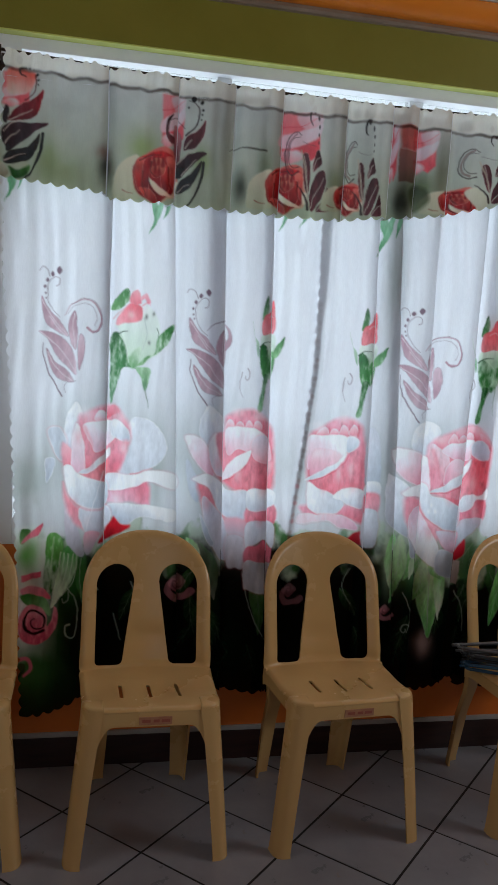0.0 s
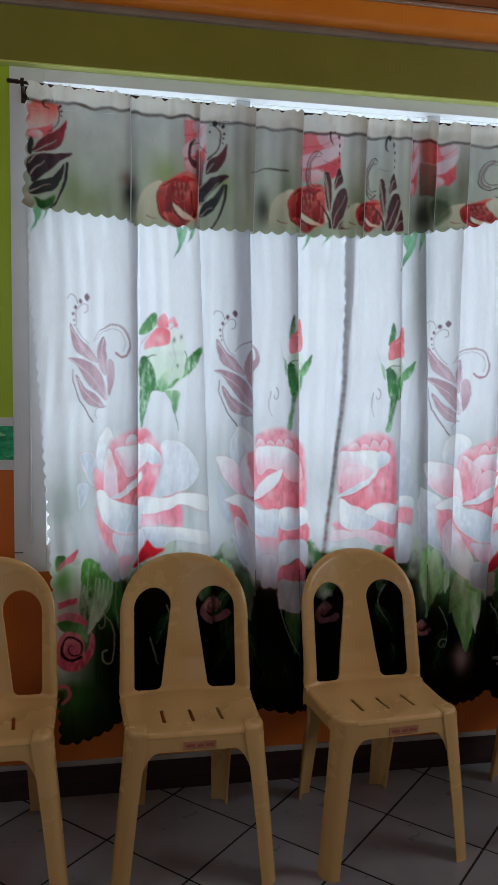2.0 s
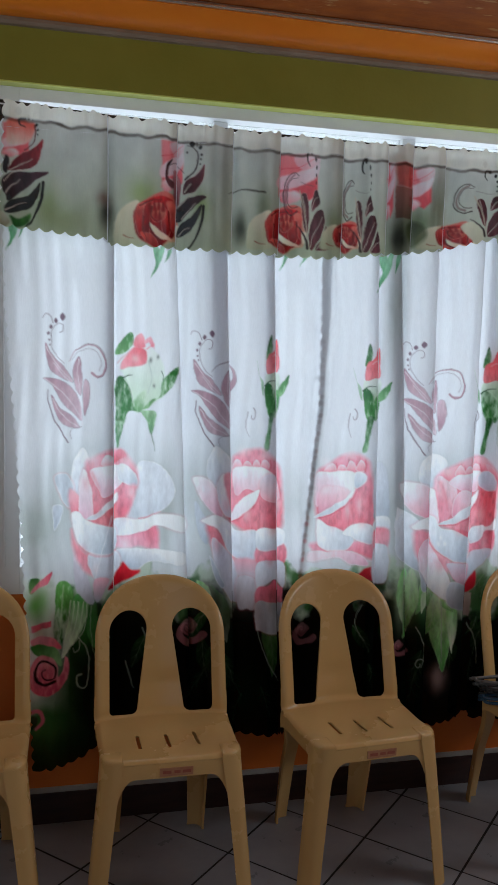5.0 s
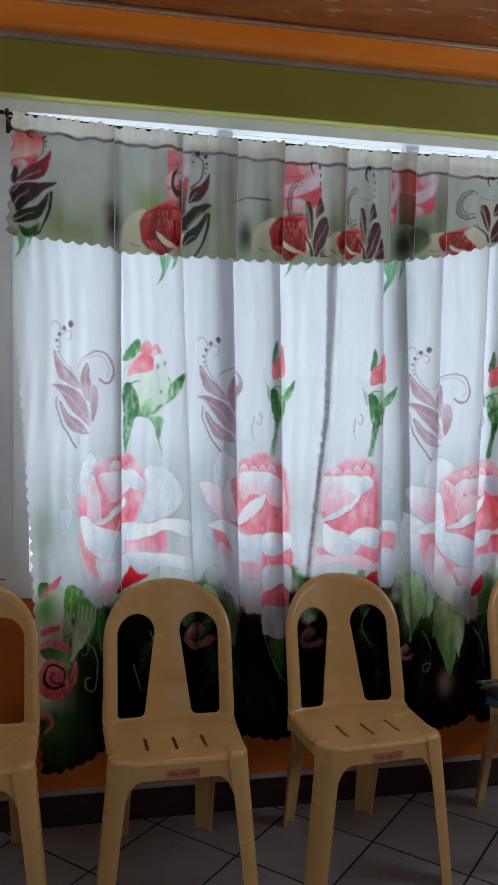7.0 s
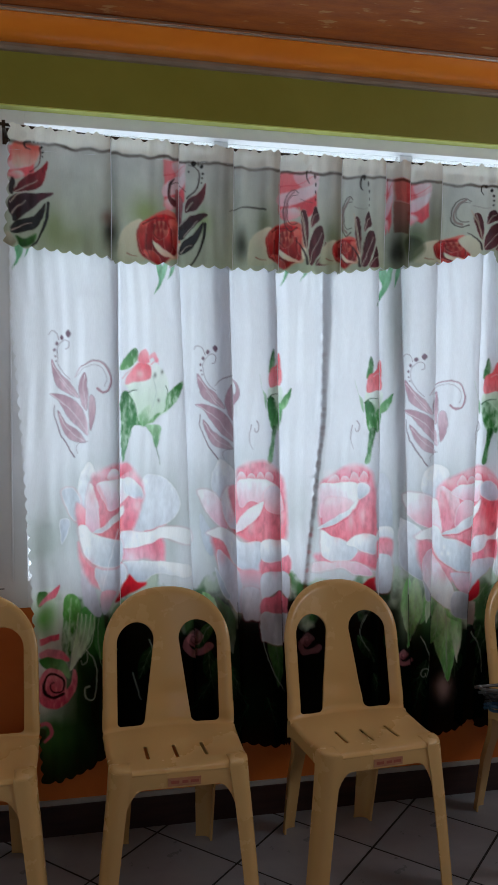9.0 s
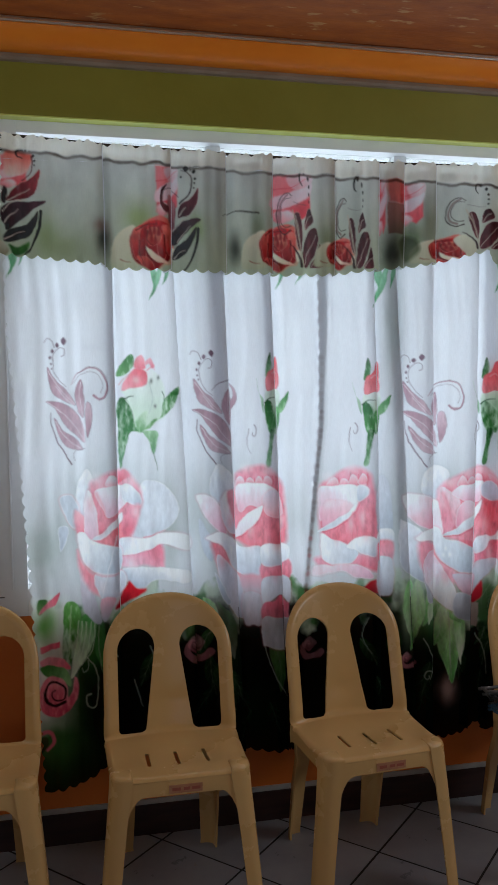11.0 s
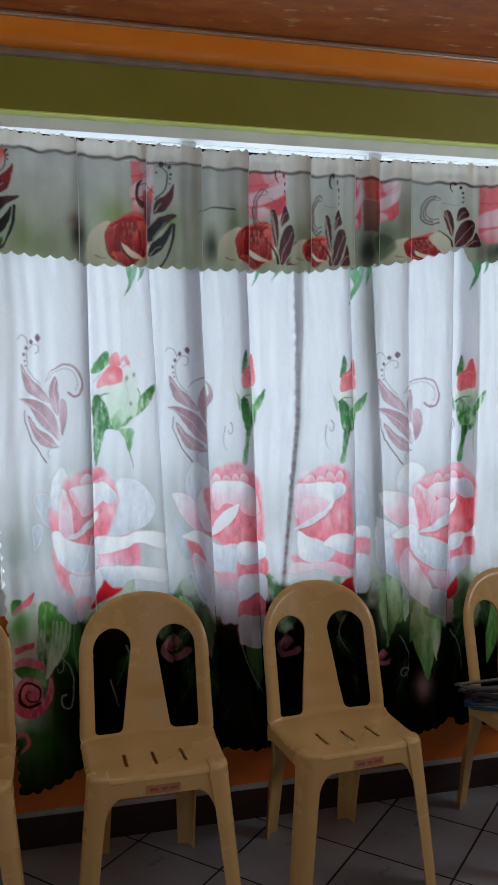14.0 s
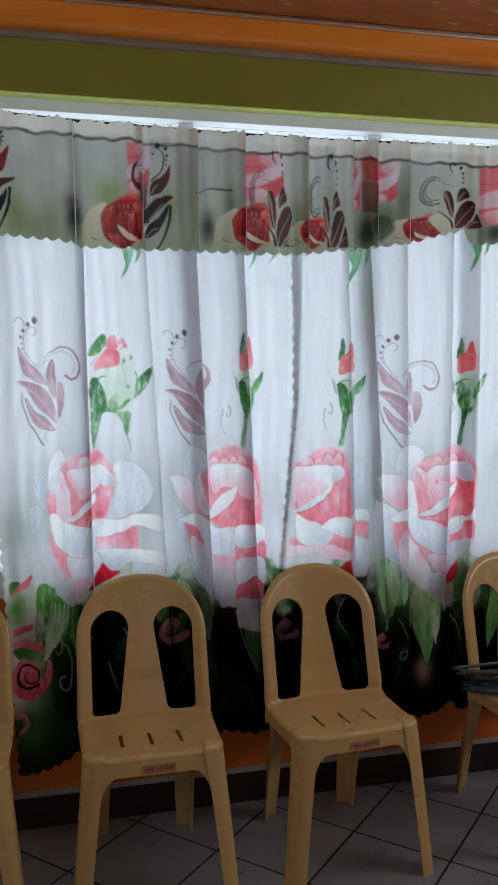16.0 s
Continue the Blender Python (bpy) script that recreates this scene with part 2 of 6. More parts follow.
# ---------------------------------------------------------------- room
CEILING = 2.490
floor = structure("floor", block(-3.2, 3.2, -5.0, 0.25, -0.12, -0.0016), GROUT, "grey ceramic floor tiles laid diagonally with dark grout")
structure("wall_north_low", block(-0.648, 1.95, 0.0, 0.24, -0.1, 0.745), ORANGE, "orange painted wall below the window")
for nm, a, b in (("left", -3.2, -0.648), ("right", 1.95, 3.2)):
    structure("wall_north_" + nm + "_dado", block(a, b, 0.0, 0.24, -0.1, 1.067), ORANGE, "orange painted lower wall")
    structure("wall_north_" + nm + "_strip", block(a, b, -0.004, 0.24, 1.067, 1.098), WHITE, "thin white painted strip under the border")
    structure("wall_north_" + nm + "_border", block(a, b, -0.006, 0.24, 1.098, 1.201), BAND, "emerald green brushed leaf border")
    structure("wall_north_" + nm + "_strip_upper", block(a, b, -0.004, 0.24, 1.201, 1.227), WHITE, "thin white painted strip over the border")
    structure("wall_north_" + nm + "_upper", block(a, b, 0.0, 0.24, 1.227, 2.253), LIME, "lime green painted upper wall")
structure("wall_north_beam", block(-3.2, 3.2, -0.044, 0.24, 2.253, 2.62), SHADED_LIME, "beam above the window, lime green darkened to olive for its shade")
structure("wall_north_beam_soffit", block(-3.2, 3.2, -0.0437, -0.0036, 2.2492, 2.2529), LIT_LIME, "underside of the beam, lime green lightened for the window light on it")
# unseen walls close the room; their openings are cut for the added fill lamps
bm = block(-2.35, -2.15, -5.2, -2.8, -0.1, 2.62)
block(-2.35, -2.15, -1.0, 0.24, -0.1, 2.62, bm=bm)
block(-2.35, -2.15, -2.8, -1.0, -0.1, 1.68, bm=bm)
block(-2.35, -2.15, -2.8, -1.0, 2.42, 2.62, bm=bm)
structure("wall_west", bm, PLAIN, "unseen apricot painted side wall with an opening cut for a fill lamp")
bm = block(3.2, 3.4, -5.2, -2.8, -0.1, 2.62)
block(3.2, 3.4, -1.0, 0.24, -0.1, 2.62, bm=bm)
block(3.2, 3.4, -2.8, -1.0, -0.1, 1.68, bm=bm)
block(3.2, 3.4, -2.8, -1.0, 2.42, 2.62, bm=bm)
structure("wall_east", bm, PLAIN, "unseen apricot painted side wall with an opening cut for a fill lamp")
bm = block(-3.2, -2.0, -5.2, -5.0, -0.1, 2.62)
block(0.2, 3.2, -5.2, -5.0, -0.1, 2.62, bm=bm)
block(-2.0, 0.2, -5.2, -5.0, -0.1, 0.90, bm=bm)
block(-2.0, 0.2, -5.2, -5.0, 2.30, 2.62, bm=bm)
structure("wall_south", bm, PLAIN, "unseen apricot painted rear wall with an opening cut for a fill lamp")
structure("ceiling", block(-3.2, 3.2, -5.0, -0.126, CEILING, CEILING + 0.1), CEIL, "brown stained ceiling boards with pale scuffs")
# rounded orange cove between beam and ceiling
sec = [(-0.044, 2.4245), (-0.044, CEILING + 0.08), (-0.125, CEILING + 0.08), (-0.125, CEILING - 0.004)]
sec += [(-0.058 - 0.067 * math.sin(a), 2.4245 + 0.0715 * (1 - math.cos(a))) for a in np.linspace(math.pi / 2, 0, 14)][:-1]
structure("trim_cove", profile_run(sec[::-1], -3.2, 3.2), COVE, "rounded glossy orange cornice under the ceiling", smooth="edges")
structure("trim_beam_bead", profile_run([(-0.044, 2.402), (-0.054, 2.405), (-0.058, 2.413), (-0.055, 2.424), (-0.044, 2.424)], -3.2, 3.2), BEAD, "narrow brown grey bead under the cornice")
structure("trim_ceiling_strip", profile_run([(-0.127, CEILING - 0.002), (-0.127, CEILING - 0.009), (-0.134, CEILING - 0.009), (-0.136, CEILING - 0.004), (-0.142, CEILING - 0.004), (-0.144, CEILING - 0.008), (-0.149, CEILING - 0.008), (-0.149, CEILING - 0.002)], -3.2, 3.2),
          ALU, "thin aluminium strip along the ceiling edge")
structure("baseboard", block(-3.2, 3.2, -0.012, 0.0, -0.004, 0.099, 0.002), SKIRT, "dark maroon skirting board")
structure("trim_baseboard", block(-3.2, 3.2, -0.008, 0.0, 0.0995, 0.116, 0.002), GREYTRIM, "narrow pale grey line painted above the skirting")
structure("ground", block(-60, 60, 0.26, 90, -0.5, -0.3), EARTH, "grey concrete ground outside")

# ---------------------------------------------------------------- window
win = tagged(new("window_1"), "wide white framed sliding window behind the curtains", kind="structure")
OX0, OX1, OZ0, OZ1 = -0.552, 1.86, 0.83, 2.214
part("casing", block(-0.648, OX0, -0.003, 0.12, 0.745, 2.2525, 0.002), WHITE, win)
part("casing", block(OX1, 1.95, -0.003, 0.12, 0.745, 2.2525, 0.002), WHITE, win)
part("casing", block(OX0, OX1, -0.003, 0.12, OZ1, 2.2525, 0.002), WHITE, win)
part("window_sill", block(OX0, OX1, -0.003, 0.2, 0.745, OZ0, 0.002), WHITE, win)
part("casing_bead", block(-0.600, -0.594, -0.008, -0.0032, 0.83, 2.19, 0.002), WHITE, win)
part("joint", block(-0.648, -0.622, -0.0045, -0.0032, 0.806, 0.809), DIRT, win)
for i, mx in enumerate((0.05, 0.68, 1.31)):
    part("mullion", block(mx - 0.023, mx + 0.023, 0.03, 0.075, OZ0, OZ1, 0.003), FRAME, win)
edges = (OX0, 0.027, 0.073, 0.657, 0.703, 1.287, 1.333, OX1)
for i in range(4):
    a, b = edges[2 * i], edges[2 * i + 1]
    pane = part("pane", block(a, b, 0.05, 0.054, OZ0, OZ1), GLASS, win)
    pane.visible_shadow = False
for i in range(8):
    z = 0.98 + 0.15 * i
    part("grille_bar", block(OX0, OX1, 0.10, 0.118, z - 0.008, z + 0.008, 0.002), FRAME, win)

# ---------------------------------------------------------------- curtain print
STEP = 0.0025
rng = np.random.RandomState(7)


def value_noise(shape, cell, octaves=4):
    out, amp, tot = np.zeros(shape), 1.0, 0.0
    for o in range(octaves):
        cz, cx = max(cell[0] / 2 ** o, 1.0), max(cell[1] / 2 ** o, 1.0)
        g = rng.rand(int(shape[0] / cz) + 3, int(shape[1] / cx) + 3)
        zz, xx = np.arange(shape[0]) / cz, np.arange(shape[1]) / cx
        iz, ix = zz.astype(int), xx.astype(int)
        fz, fx = (zz - iz)[:, None], (xx - ix)[None, :]
        fz, fx = fz * fz * (3 - 2 * fz), fx * fx * (3 - 2 * fx)
        a, b = g[np.ix_(iz, ix)], g[np.ix_(iz, ix + 1)]
        c, d = g[np.ix_(iz + 1, ix)], g[np.ix_(iz + 1, ix + 1)]
        out += amp * ((a * (1 - fx) + b * fx) * (1 - fz) + (c * (1 - fx) + d * fx) * fz)
        tot, amp = tot + amp, amp * 0.5
    return out / tot


def smooth_loop(pts, closed=True, n=6):
    p = np.array(pts, float)
    if closed:
        q = np.concatenate([p[-1:], p, p[:2]])
    else:
        q = np.concatenate([2 * p[:1] - p[1:2], p, 2 * p[-1:] - p[-2:-1]])
    out = []
    for i in range(1, len(q) - 2):
        for t in np.arange(n) / n:
            a, b, c, d = q[i - 1:i + 3]
            out.append(0.5 * (2 * b + (c - a) * t + (2 * a - 5 * b + 4 * c - d) * t * t + (3 * b - a - 3 * c + d) * t ** 3))
    if not closed:
        out.append(q[-2])
    return np.array(out)


class Print:
    """Dye on a cloth, laid on a grid of x and z."""

    def __init__(self, x0, x1, z0, z1):
        self.x0, self.z0 = x0, z0
        self.nx, self.nz = int((x1 - x0) / STEP) + 1, int((z1 - z0) / STEP) + 1
        self.X, self.Z = np.meshgrid(x0 + np.arange(self.nx) * STEP, z0 + np.arange(self.nz) * STEP)
        self.c = np.ones((self.nz, self.nx, 3))
        self.fine = value_noise(self.X.shape, (9, 3), 3)
        self.broad = value_noise(self.X.shape, (40, 30), 5)
        self.bleed_x = (value_noise(self.X.shape, (12, 9), 3) - 0.5) * 0.007
        self.bleed_z = (value_noise(self.X.shape, (10, 12), 3) - 0.5) * 0.007
        self.clip = None

    def lay(self, sl, alpha, colour):
        if self.clip is not None:
            alpha = alpha * self.clip[sl]
        a = alpha[..., None]
        self.c[sl] = self.c[sl] * (1 - a) + np.asarray(colour) * a

    def window(self, lo, hi):
        i0, i1 = int((lo[0] - self.x0) / STEP) - 1, int((hi[0] - self.x0) / STEP) + 2
        j0, j1 = int((lo[1] - self.z0) / STEP) - 1, int((hi[1] - self.z0) / STEP) + 2
        i0, i1, j0, j1 = max(i0, 0), min(i1, self.nx), max(j0, 0), min(j1, self.nz)
        return (slice(j0, j1), slice(i0, i1)) if i1 > i0 and j1 > j0 else None

    @staticmethod
    def nearest(px, pz, poly, closed):
        a = poly if closed else poly[:-1]
        b = np.roll(poly, -1, 0) if closed else poly[1:]
        best, where = np.full(px.shape, 9.0), np.zeros(px.shape)
        inside = np.zeros(px.shape, bool)
        for k in range(len(a)):
            (ax, az), (bx, bz) = a[k], b[k]
            ex, ez = bx - ax, bz - az
            t = np.clip(((px - ax) * ex + (pz - az) * ez) / (ex * ex + ez * ez + 1e-12), 0, 1)
            d = np.hypot(px - ax - t * ex, pz - az - t * ez)
            near = d < best
            best[near] = d[near]
            where[near] = (k + t[near]) / len(a)
            if closed and abs(ez) > 1e-9:
                inside ^= ((az > pz) != (bz > pz)) & (px < ax + (pz - az) / ez * ex)
        return best, where, inside

    def fill(self, pts, colour, second=None, frm=None, to=None, soft=0.0028, streak=0.0, rim=None, rim_w=0.006, alpha=1.0, round_off=True, mottle=0.0):
        poly = smooth_loop(pts) if round_off else np.array(pts, float)
        sl = self.window(poly.min(0) - soft - 0.004, poly.max(0) + soft + 0.004)
        if sl is None:
            return
        px, pz = self.X[sl], self.Z[sl]
        d, _, inside = self.nearest(px, pz, poly, True)
        sd = np.where(inside, -d, d)
        a = np.clip(0.5 - sd / soft, 0, 1) * alpha
        col = np.broadcast_to(np.array(srgb(*colour)), (*px.shape, 3)).copy()
        if second is not None:
            f, t = np.array(frm or poly[poly[:, 1].argmax()]), np.array(to or poly[poly[:, 1].argmin()])
            e = t - f
            w = np.clip(((px - f[0]) * e[0] + (pz - f[1]) * e[1]) / (e @ e + 1e-9) + (self.broad[sl] - 0.5) * 0.5, 0, 1)[..., None]
            col = col * (1 - w) + np.array(srgb(*second)) * w
        if rim is not None:
            w = np.clip(1 + sd / rim_w, 0, 1)[..., None] ** 2 * 0.85
            col = col * (1 - w) + np.array(srgb(*rim)) * w
        if mottle:
            w = (np.clip((self.fine[sl] * 0.6 + self.broad[sl] * 0.6 - 0.58) * 4, 0, 1) * mottle)[..., None]
            col = col * (1 - w) + np.array(srgb(214, 228, 212)) * w
        if streak:
            col *= 1 + streak * (self.fine[sl] - 0.5)[..., None] * 2
        self.lay(sl, a, np.clip(col, 0, 0.9))

    def stroke(self, pts, colour, w0, w1=None, alpha=1.0, soft=0.0025, belly=False):
        line = smooth_loop(pts, False)
        w1 = w0 if w1 is None else w1
        m = max(w0, w1) + soft + 0.003
        sl = self.window(line.min(0) - m, line.max(0) + m)
        if sl is None:
            return
        d, t, _ = self.nearest(self.X[sl], self.Z[sl], line, False)
        w = np.sin(np.clip(t, 0, 1) * math.pi) * w0 + 0.0008 if belly else w0 + (w1 - w0) * t
        self.lay(sl, np.clip(0.5 - (d - w) / soft, 0, 1) * alpha, srgb(*colour))

    def blob(self, x, z, rx, rz, colour, alpha=1.0, power=1.0):
        sl = self.window((x - 2.2 * rx, z - 2.2 * rz), (x + 2.2 * rx, z + 2.2 * rz))
        if sl is None:
            return
        r = ((self.X[sl] - x) / rx) ** 2 + ((self.Z[sl] - z) / rz) ** 2
        self.lay(sl, alpha * np.exp(-r ** power) * (0.6 + 0.8 * self.broad[sl]).clip(0, 1), srgb(*colour))

    def leaf(self, base, tip, wide, colour, second=None, bend=0.0, rim=None, veins=0, vein=(200, 215, 195), streak=0.15, alpha=1.0):
        b, t = np.array(base, float), np.array(tip, float)
        ax = t - b
        n = np.array((-ax[1], ax[0]))
        n = n / (np.hypot(*n) + 1e-9)

        def at(f, s):
            return b + ax * f + n * (bend * math.sin(f * math.pi) + s * wide * math.sin(min(f, 1) ** 0.75 * math.pi) * 0.5)
        pts = [at(f, 1) for f in (0.02, 0.2, 0.42, 0.65, 0.85)] + [t] + [at(f, -1) for f in (0.85, 0.65, 0.42, 0.2, 0.02)]
        self.fill(pts, colour, second, tuple(b), tuple(t), streak=streak, rim=rim, rim_w=0.004, alpha=alpha)
        if veins:
            self.stroke([at(0.0, 0), at(0.5, 0), at(0.93, 0)], vein, 0.0012, 0.0005, 0.75 * alpha)
            for k in range(veins):
                f = 0.15 + 0.65 * k / veins
                for s in (-0.8, 0.8):
                    self.stroke([at(f, 0), at(f + 0.12, s * 0.55), at(f + 0.17, s)], vein, 0.0008, 0.0004, 0.45 * alpha)

    def curl(self, x, z, r, turns, start, colour, w, sx=1.0, flip=1, alpha=1.0):
        pts = []
        for k in range(15):
            f = k / 14
            a = start + flip * f * turns * math.tau
            q = r * (1 - 0.88 * f)
            pts.append((x + sx * q * math.cos(a), z + q * math.sin(a)))
        self.stroke(pts, colour, w, w * 0.5, alpha)


def placed(x0, x1, z1, z0, u0, u1, v0, v1):
    def at(*uv):
        return [(x0 + (u - u0) / (u1 - u0) * (x1 - x0), z1 - (v - v0) / (v1 - v0) * (z1 - z0)) for u, v in uv]
    return at


WHT = (236, 238, 243)


def sheet(x, xu, xv, z, zu, zv):
    def at(*uv):
        return [(x + xu * u / 100 + xv * v / 100, z + zu * u / 100 + zv * v / 100) for u, v in uv]
    return at


SNOW, COOL, MIST, BLUSH, CORAL, DEEP = (248, 249, 251), (192, 201, 212), (212, 218, 226), (244, 192, 202), (240, 144, 158), (224, 84, 104)


def petal(p, pts, c0, c1, frm=None, to=None, rim=SNOW, soft=0.0045, streak=0.06, alpha=1.0):
    outer = c1 in (COOL, MIST)
    p.fill(pts, (158, 170, 172) if outer else (226, 112, 130), soft=0.014, alpha=0.30 if outer else 0.42)
    p.fill(pts, c0, c1, frm, to, soft=0.003, streak=streak + 0.06, rim=rim, rim_w=0.0045, alpha=alpha)


def full_rose(p, a, tail=True):
    """A large open rose, white outer petals round a coral heart."""
    def q(u, v):
        return a((u, v))[0]
    c0 = q(350, 380)
    p.blob(c0[0], c0[1], 0.19, 0.25, (178, 188, 186), 0.75, 1.8)
    petal(p, a((200, 140), (212, 60), (255, 15), (320, 18), (350, 60), (320, 130), (305, 190), (230, 190)), SNOW, MIST)
    petal(p, a((90, 320), (110, 303), (180, 338), (215, 390), (200, 450), (205, 520), (225, 625), (150, 592), (90, 520)), SNOW, COOL)
    petal(p, a((215, 610), (270, 640), (300, 700), (240, 738), (222, 680)), MIST, COOL)
    petal(p, a((105, 195), (120, 168), (240, 175), (275, 240), (290, 340), (200, 335), (150, 290), (120, 240)), SNOW, (238, 162, 182), q(130, 190), q(285, 330))
    p.fill(a((300, 150), (340, 88), (430, 40), (520, 8), (590, 66), (622, 150), (614, 300), (592, 410), (470, 445), (390, 405), (318, 380), (298, 290)), (242, 168, 183), (238, 135, 149), q(430, 40), q(540, 420), soft=0.014, streak=0.3)
    petal(p, a((470, 60), (500, 20), (548, 18), (560, 60), (530, 96), (500, 70)), BLUSH, CORAL, q(520, 18), q(520, 90), rim=None, soft=0.008, streak=0.15)
    petal(p, a((555, 50), (598, 80), (622, 140), (600, 130), (570, 96)), BLUSH, CORAL, rim=(246, 220, 226), soft=0.008)
    petal(p, a((335, 130), (350, 90), (405, 62), (380, 112), (360, 150)), BLUSH, CORAL, rim=None, soft=0.008)
    for u, v, w, h in ((415, 92, 26, 32), (462, 88, 20, 24), (508, 78, 20, 28)):
        petal(p, a((u - w, v + h * .8), (u - w * .7, v - h * .3), (u, v - h), (u + w * .8, v - h * .4), (u + w, v + h * .8)), (246, 222, 228), (240, 158, 170), q(u, v - h), q(u, v + h))
        p.stroke(a((u + w, v + h), (u + w * 1.1, v), (u + w * .9, v - h)), DEEP, 0.0022, 0.0007, 0.8)
    petal(p, a((302, 140), (345, 140), (400, 190), (392, 290), (345, 365), (308, 370), (298, 290)), (246, 222, 228), (240, 162, 178), q(390, 180), q(315, 300), rim=None, soft=0.007, streak=0.18)
    p.stroke(a((318, 160), (345, 230), (360, 300)), DEEP, 0.006, 0.002, 0.35, soft=0.008)
    petal(p, a((362, 152), (398, 116), (450, 108), (500, 88), (532, 94), (518, 140), (512, 196), (440, 196), (378, 170)), SNOW, (238, 190, 206), q(450, 100), q(450, 200))
    petal(p, a((395, 235), (440, 190), (482, 218), (450, 280), (385, 335)), (246, 226, 232), (236, 160, 180), q(470, 215), q(390, 320), soft=0.006)
    petal(p, a((255, 200), (298, 205), (314, 300), (318, 380), (272, 335), (256, 260)), SNOW, (242, 222, 230), soft=0.006)
    petal(p, a((528, 102), (570, 88), (602, 120), (606, 182), (580, 194), (545, 182), (520, 160)), (216, 222, 231), (206, 196, 206), soft=0.005)
    p.fill(a((503, 262), (528, 190), (562, 196), (612, 196), (602, 330), (562, 370), (500, 415), (450, 405), (340, 385), (400, 368), (462, 330)), (238, 131, 143), (242, 166, 178), q(570, 220), q(420, 400), soft=0.008, streak=0.34)
    for u in (530, 552, 574, 594):
        p.stroke(a((u, 205), (u - 8, 270), (u - 26, 350)), (244, 177, 186), 0.0012, 0.0006, 0.5, soft=0.004)
    petal(p, a((316, 384), (398, 330), (448, 282), (498, 226), (524, 188), (508, 262), (462, 332), (402, 368)), SNOW, MIST)
    p.stroke(a((322, 388), (404, 374), (468, 338), (512, 266)), DEEP, 0.002, 0.0008, 0.55)
    p.fill(a((478, 480), (540, 440), (596, 395), (612, 440), (594, 505), (500, 540), (478, 520)), (238, 125, 143), (241, 163, 180), soft=0.008, streak=0.25)
    petal(p, a((478, 535), (540, 505), (592, 498), (566, 565), (520, 622), (478, 692), (466, 600)), (222, 222, 230), (200, 208, 218), rim=None, soft=0.008)
    petal(p, a((472, 458), (494, 400), (540, 374), (575, 376), (612, 334), (611, 388), (562, 402), (540, 450), (500, 476)), SNOW, MIST)
    p.fill(a((186, 415), (272, 425), (312, 512), (378, 570), (360, 650), (300, 640), (208, 570)), (239, 148, 165), BLUSH, soft=0.014, streak=0.2)
    petal(p, a((228, 472), (260, 455), (300, 522), (342, 600), (384, 682), (376, 782), (330, 762), (268, 702), (218, 622), (208, 540)), (238, 198, 214), SNOW, q(270, 470), q(340, 700), streak=0.1)
    petal(p, a((362, 580), (450, 574), (484, 600), (468, 692), (430, 696), (384, 642)), (222, 220, 229), (236, 190, 206), rim=(238, 160, 180))
    petal(p, a((380, 690), (440, 690), (478, 722), (466, 812), (420, 828), (370, 792)), MIST, COOL)
    petal(p, a((178, 390), (230, 345), (300, 343), (332, 400), (402, 410), (482, 460), (484, 540), (442, 572), (380, 562), (308, 512), (274, 432), (248, 402), (190, 408)), SNOW, (204, 214, 224), q(240, 350), q(430, 540))
    p.stroke(a((276, 440), (310, 518), (382, 568), (444, 578)), (222, 110, 124), 0.003, 0.001, 0.45, soft=0.006)
    for u, v in ((330, 450), (352, 480), (318, 480)):
        b = q(u, v)
        p.blob(b[0], b[1], 0.006, 0.008, (246, 248, 251), 0.8)
    p.fill(a((470, 700), (520, 622), (522, 700), (482, 748)), (222, 60, 76), (190, 36, 54), soft=0.006)
    for u, v in ((350, 100), (450, 45), (560, 40), (400, 150)):
        b = q(u, v)
        p.blob(b[0], b[1], 0.02, 0.016, (248, 238, 241), 0.45)
    for u, v in ((330, 260), (420, 395), (575, 250), (490, 500), (330, 600)):
        b = q(u, v)
        p.blob(b[0], b[1], 0.014, 0.024, (230, 96, 116), 0.3)
    for u, v in ((540, 320), (560, 470), (270, 560)):
        b = q(u, v)
        p.blob(b[0], b[1], 0.012, 0.03, (248, 238, 241), 0.4)


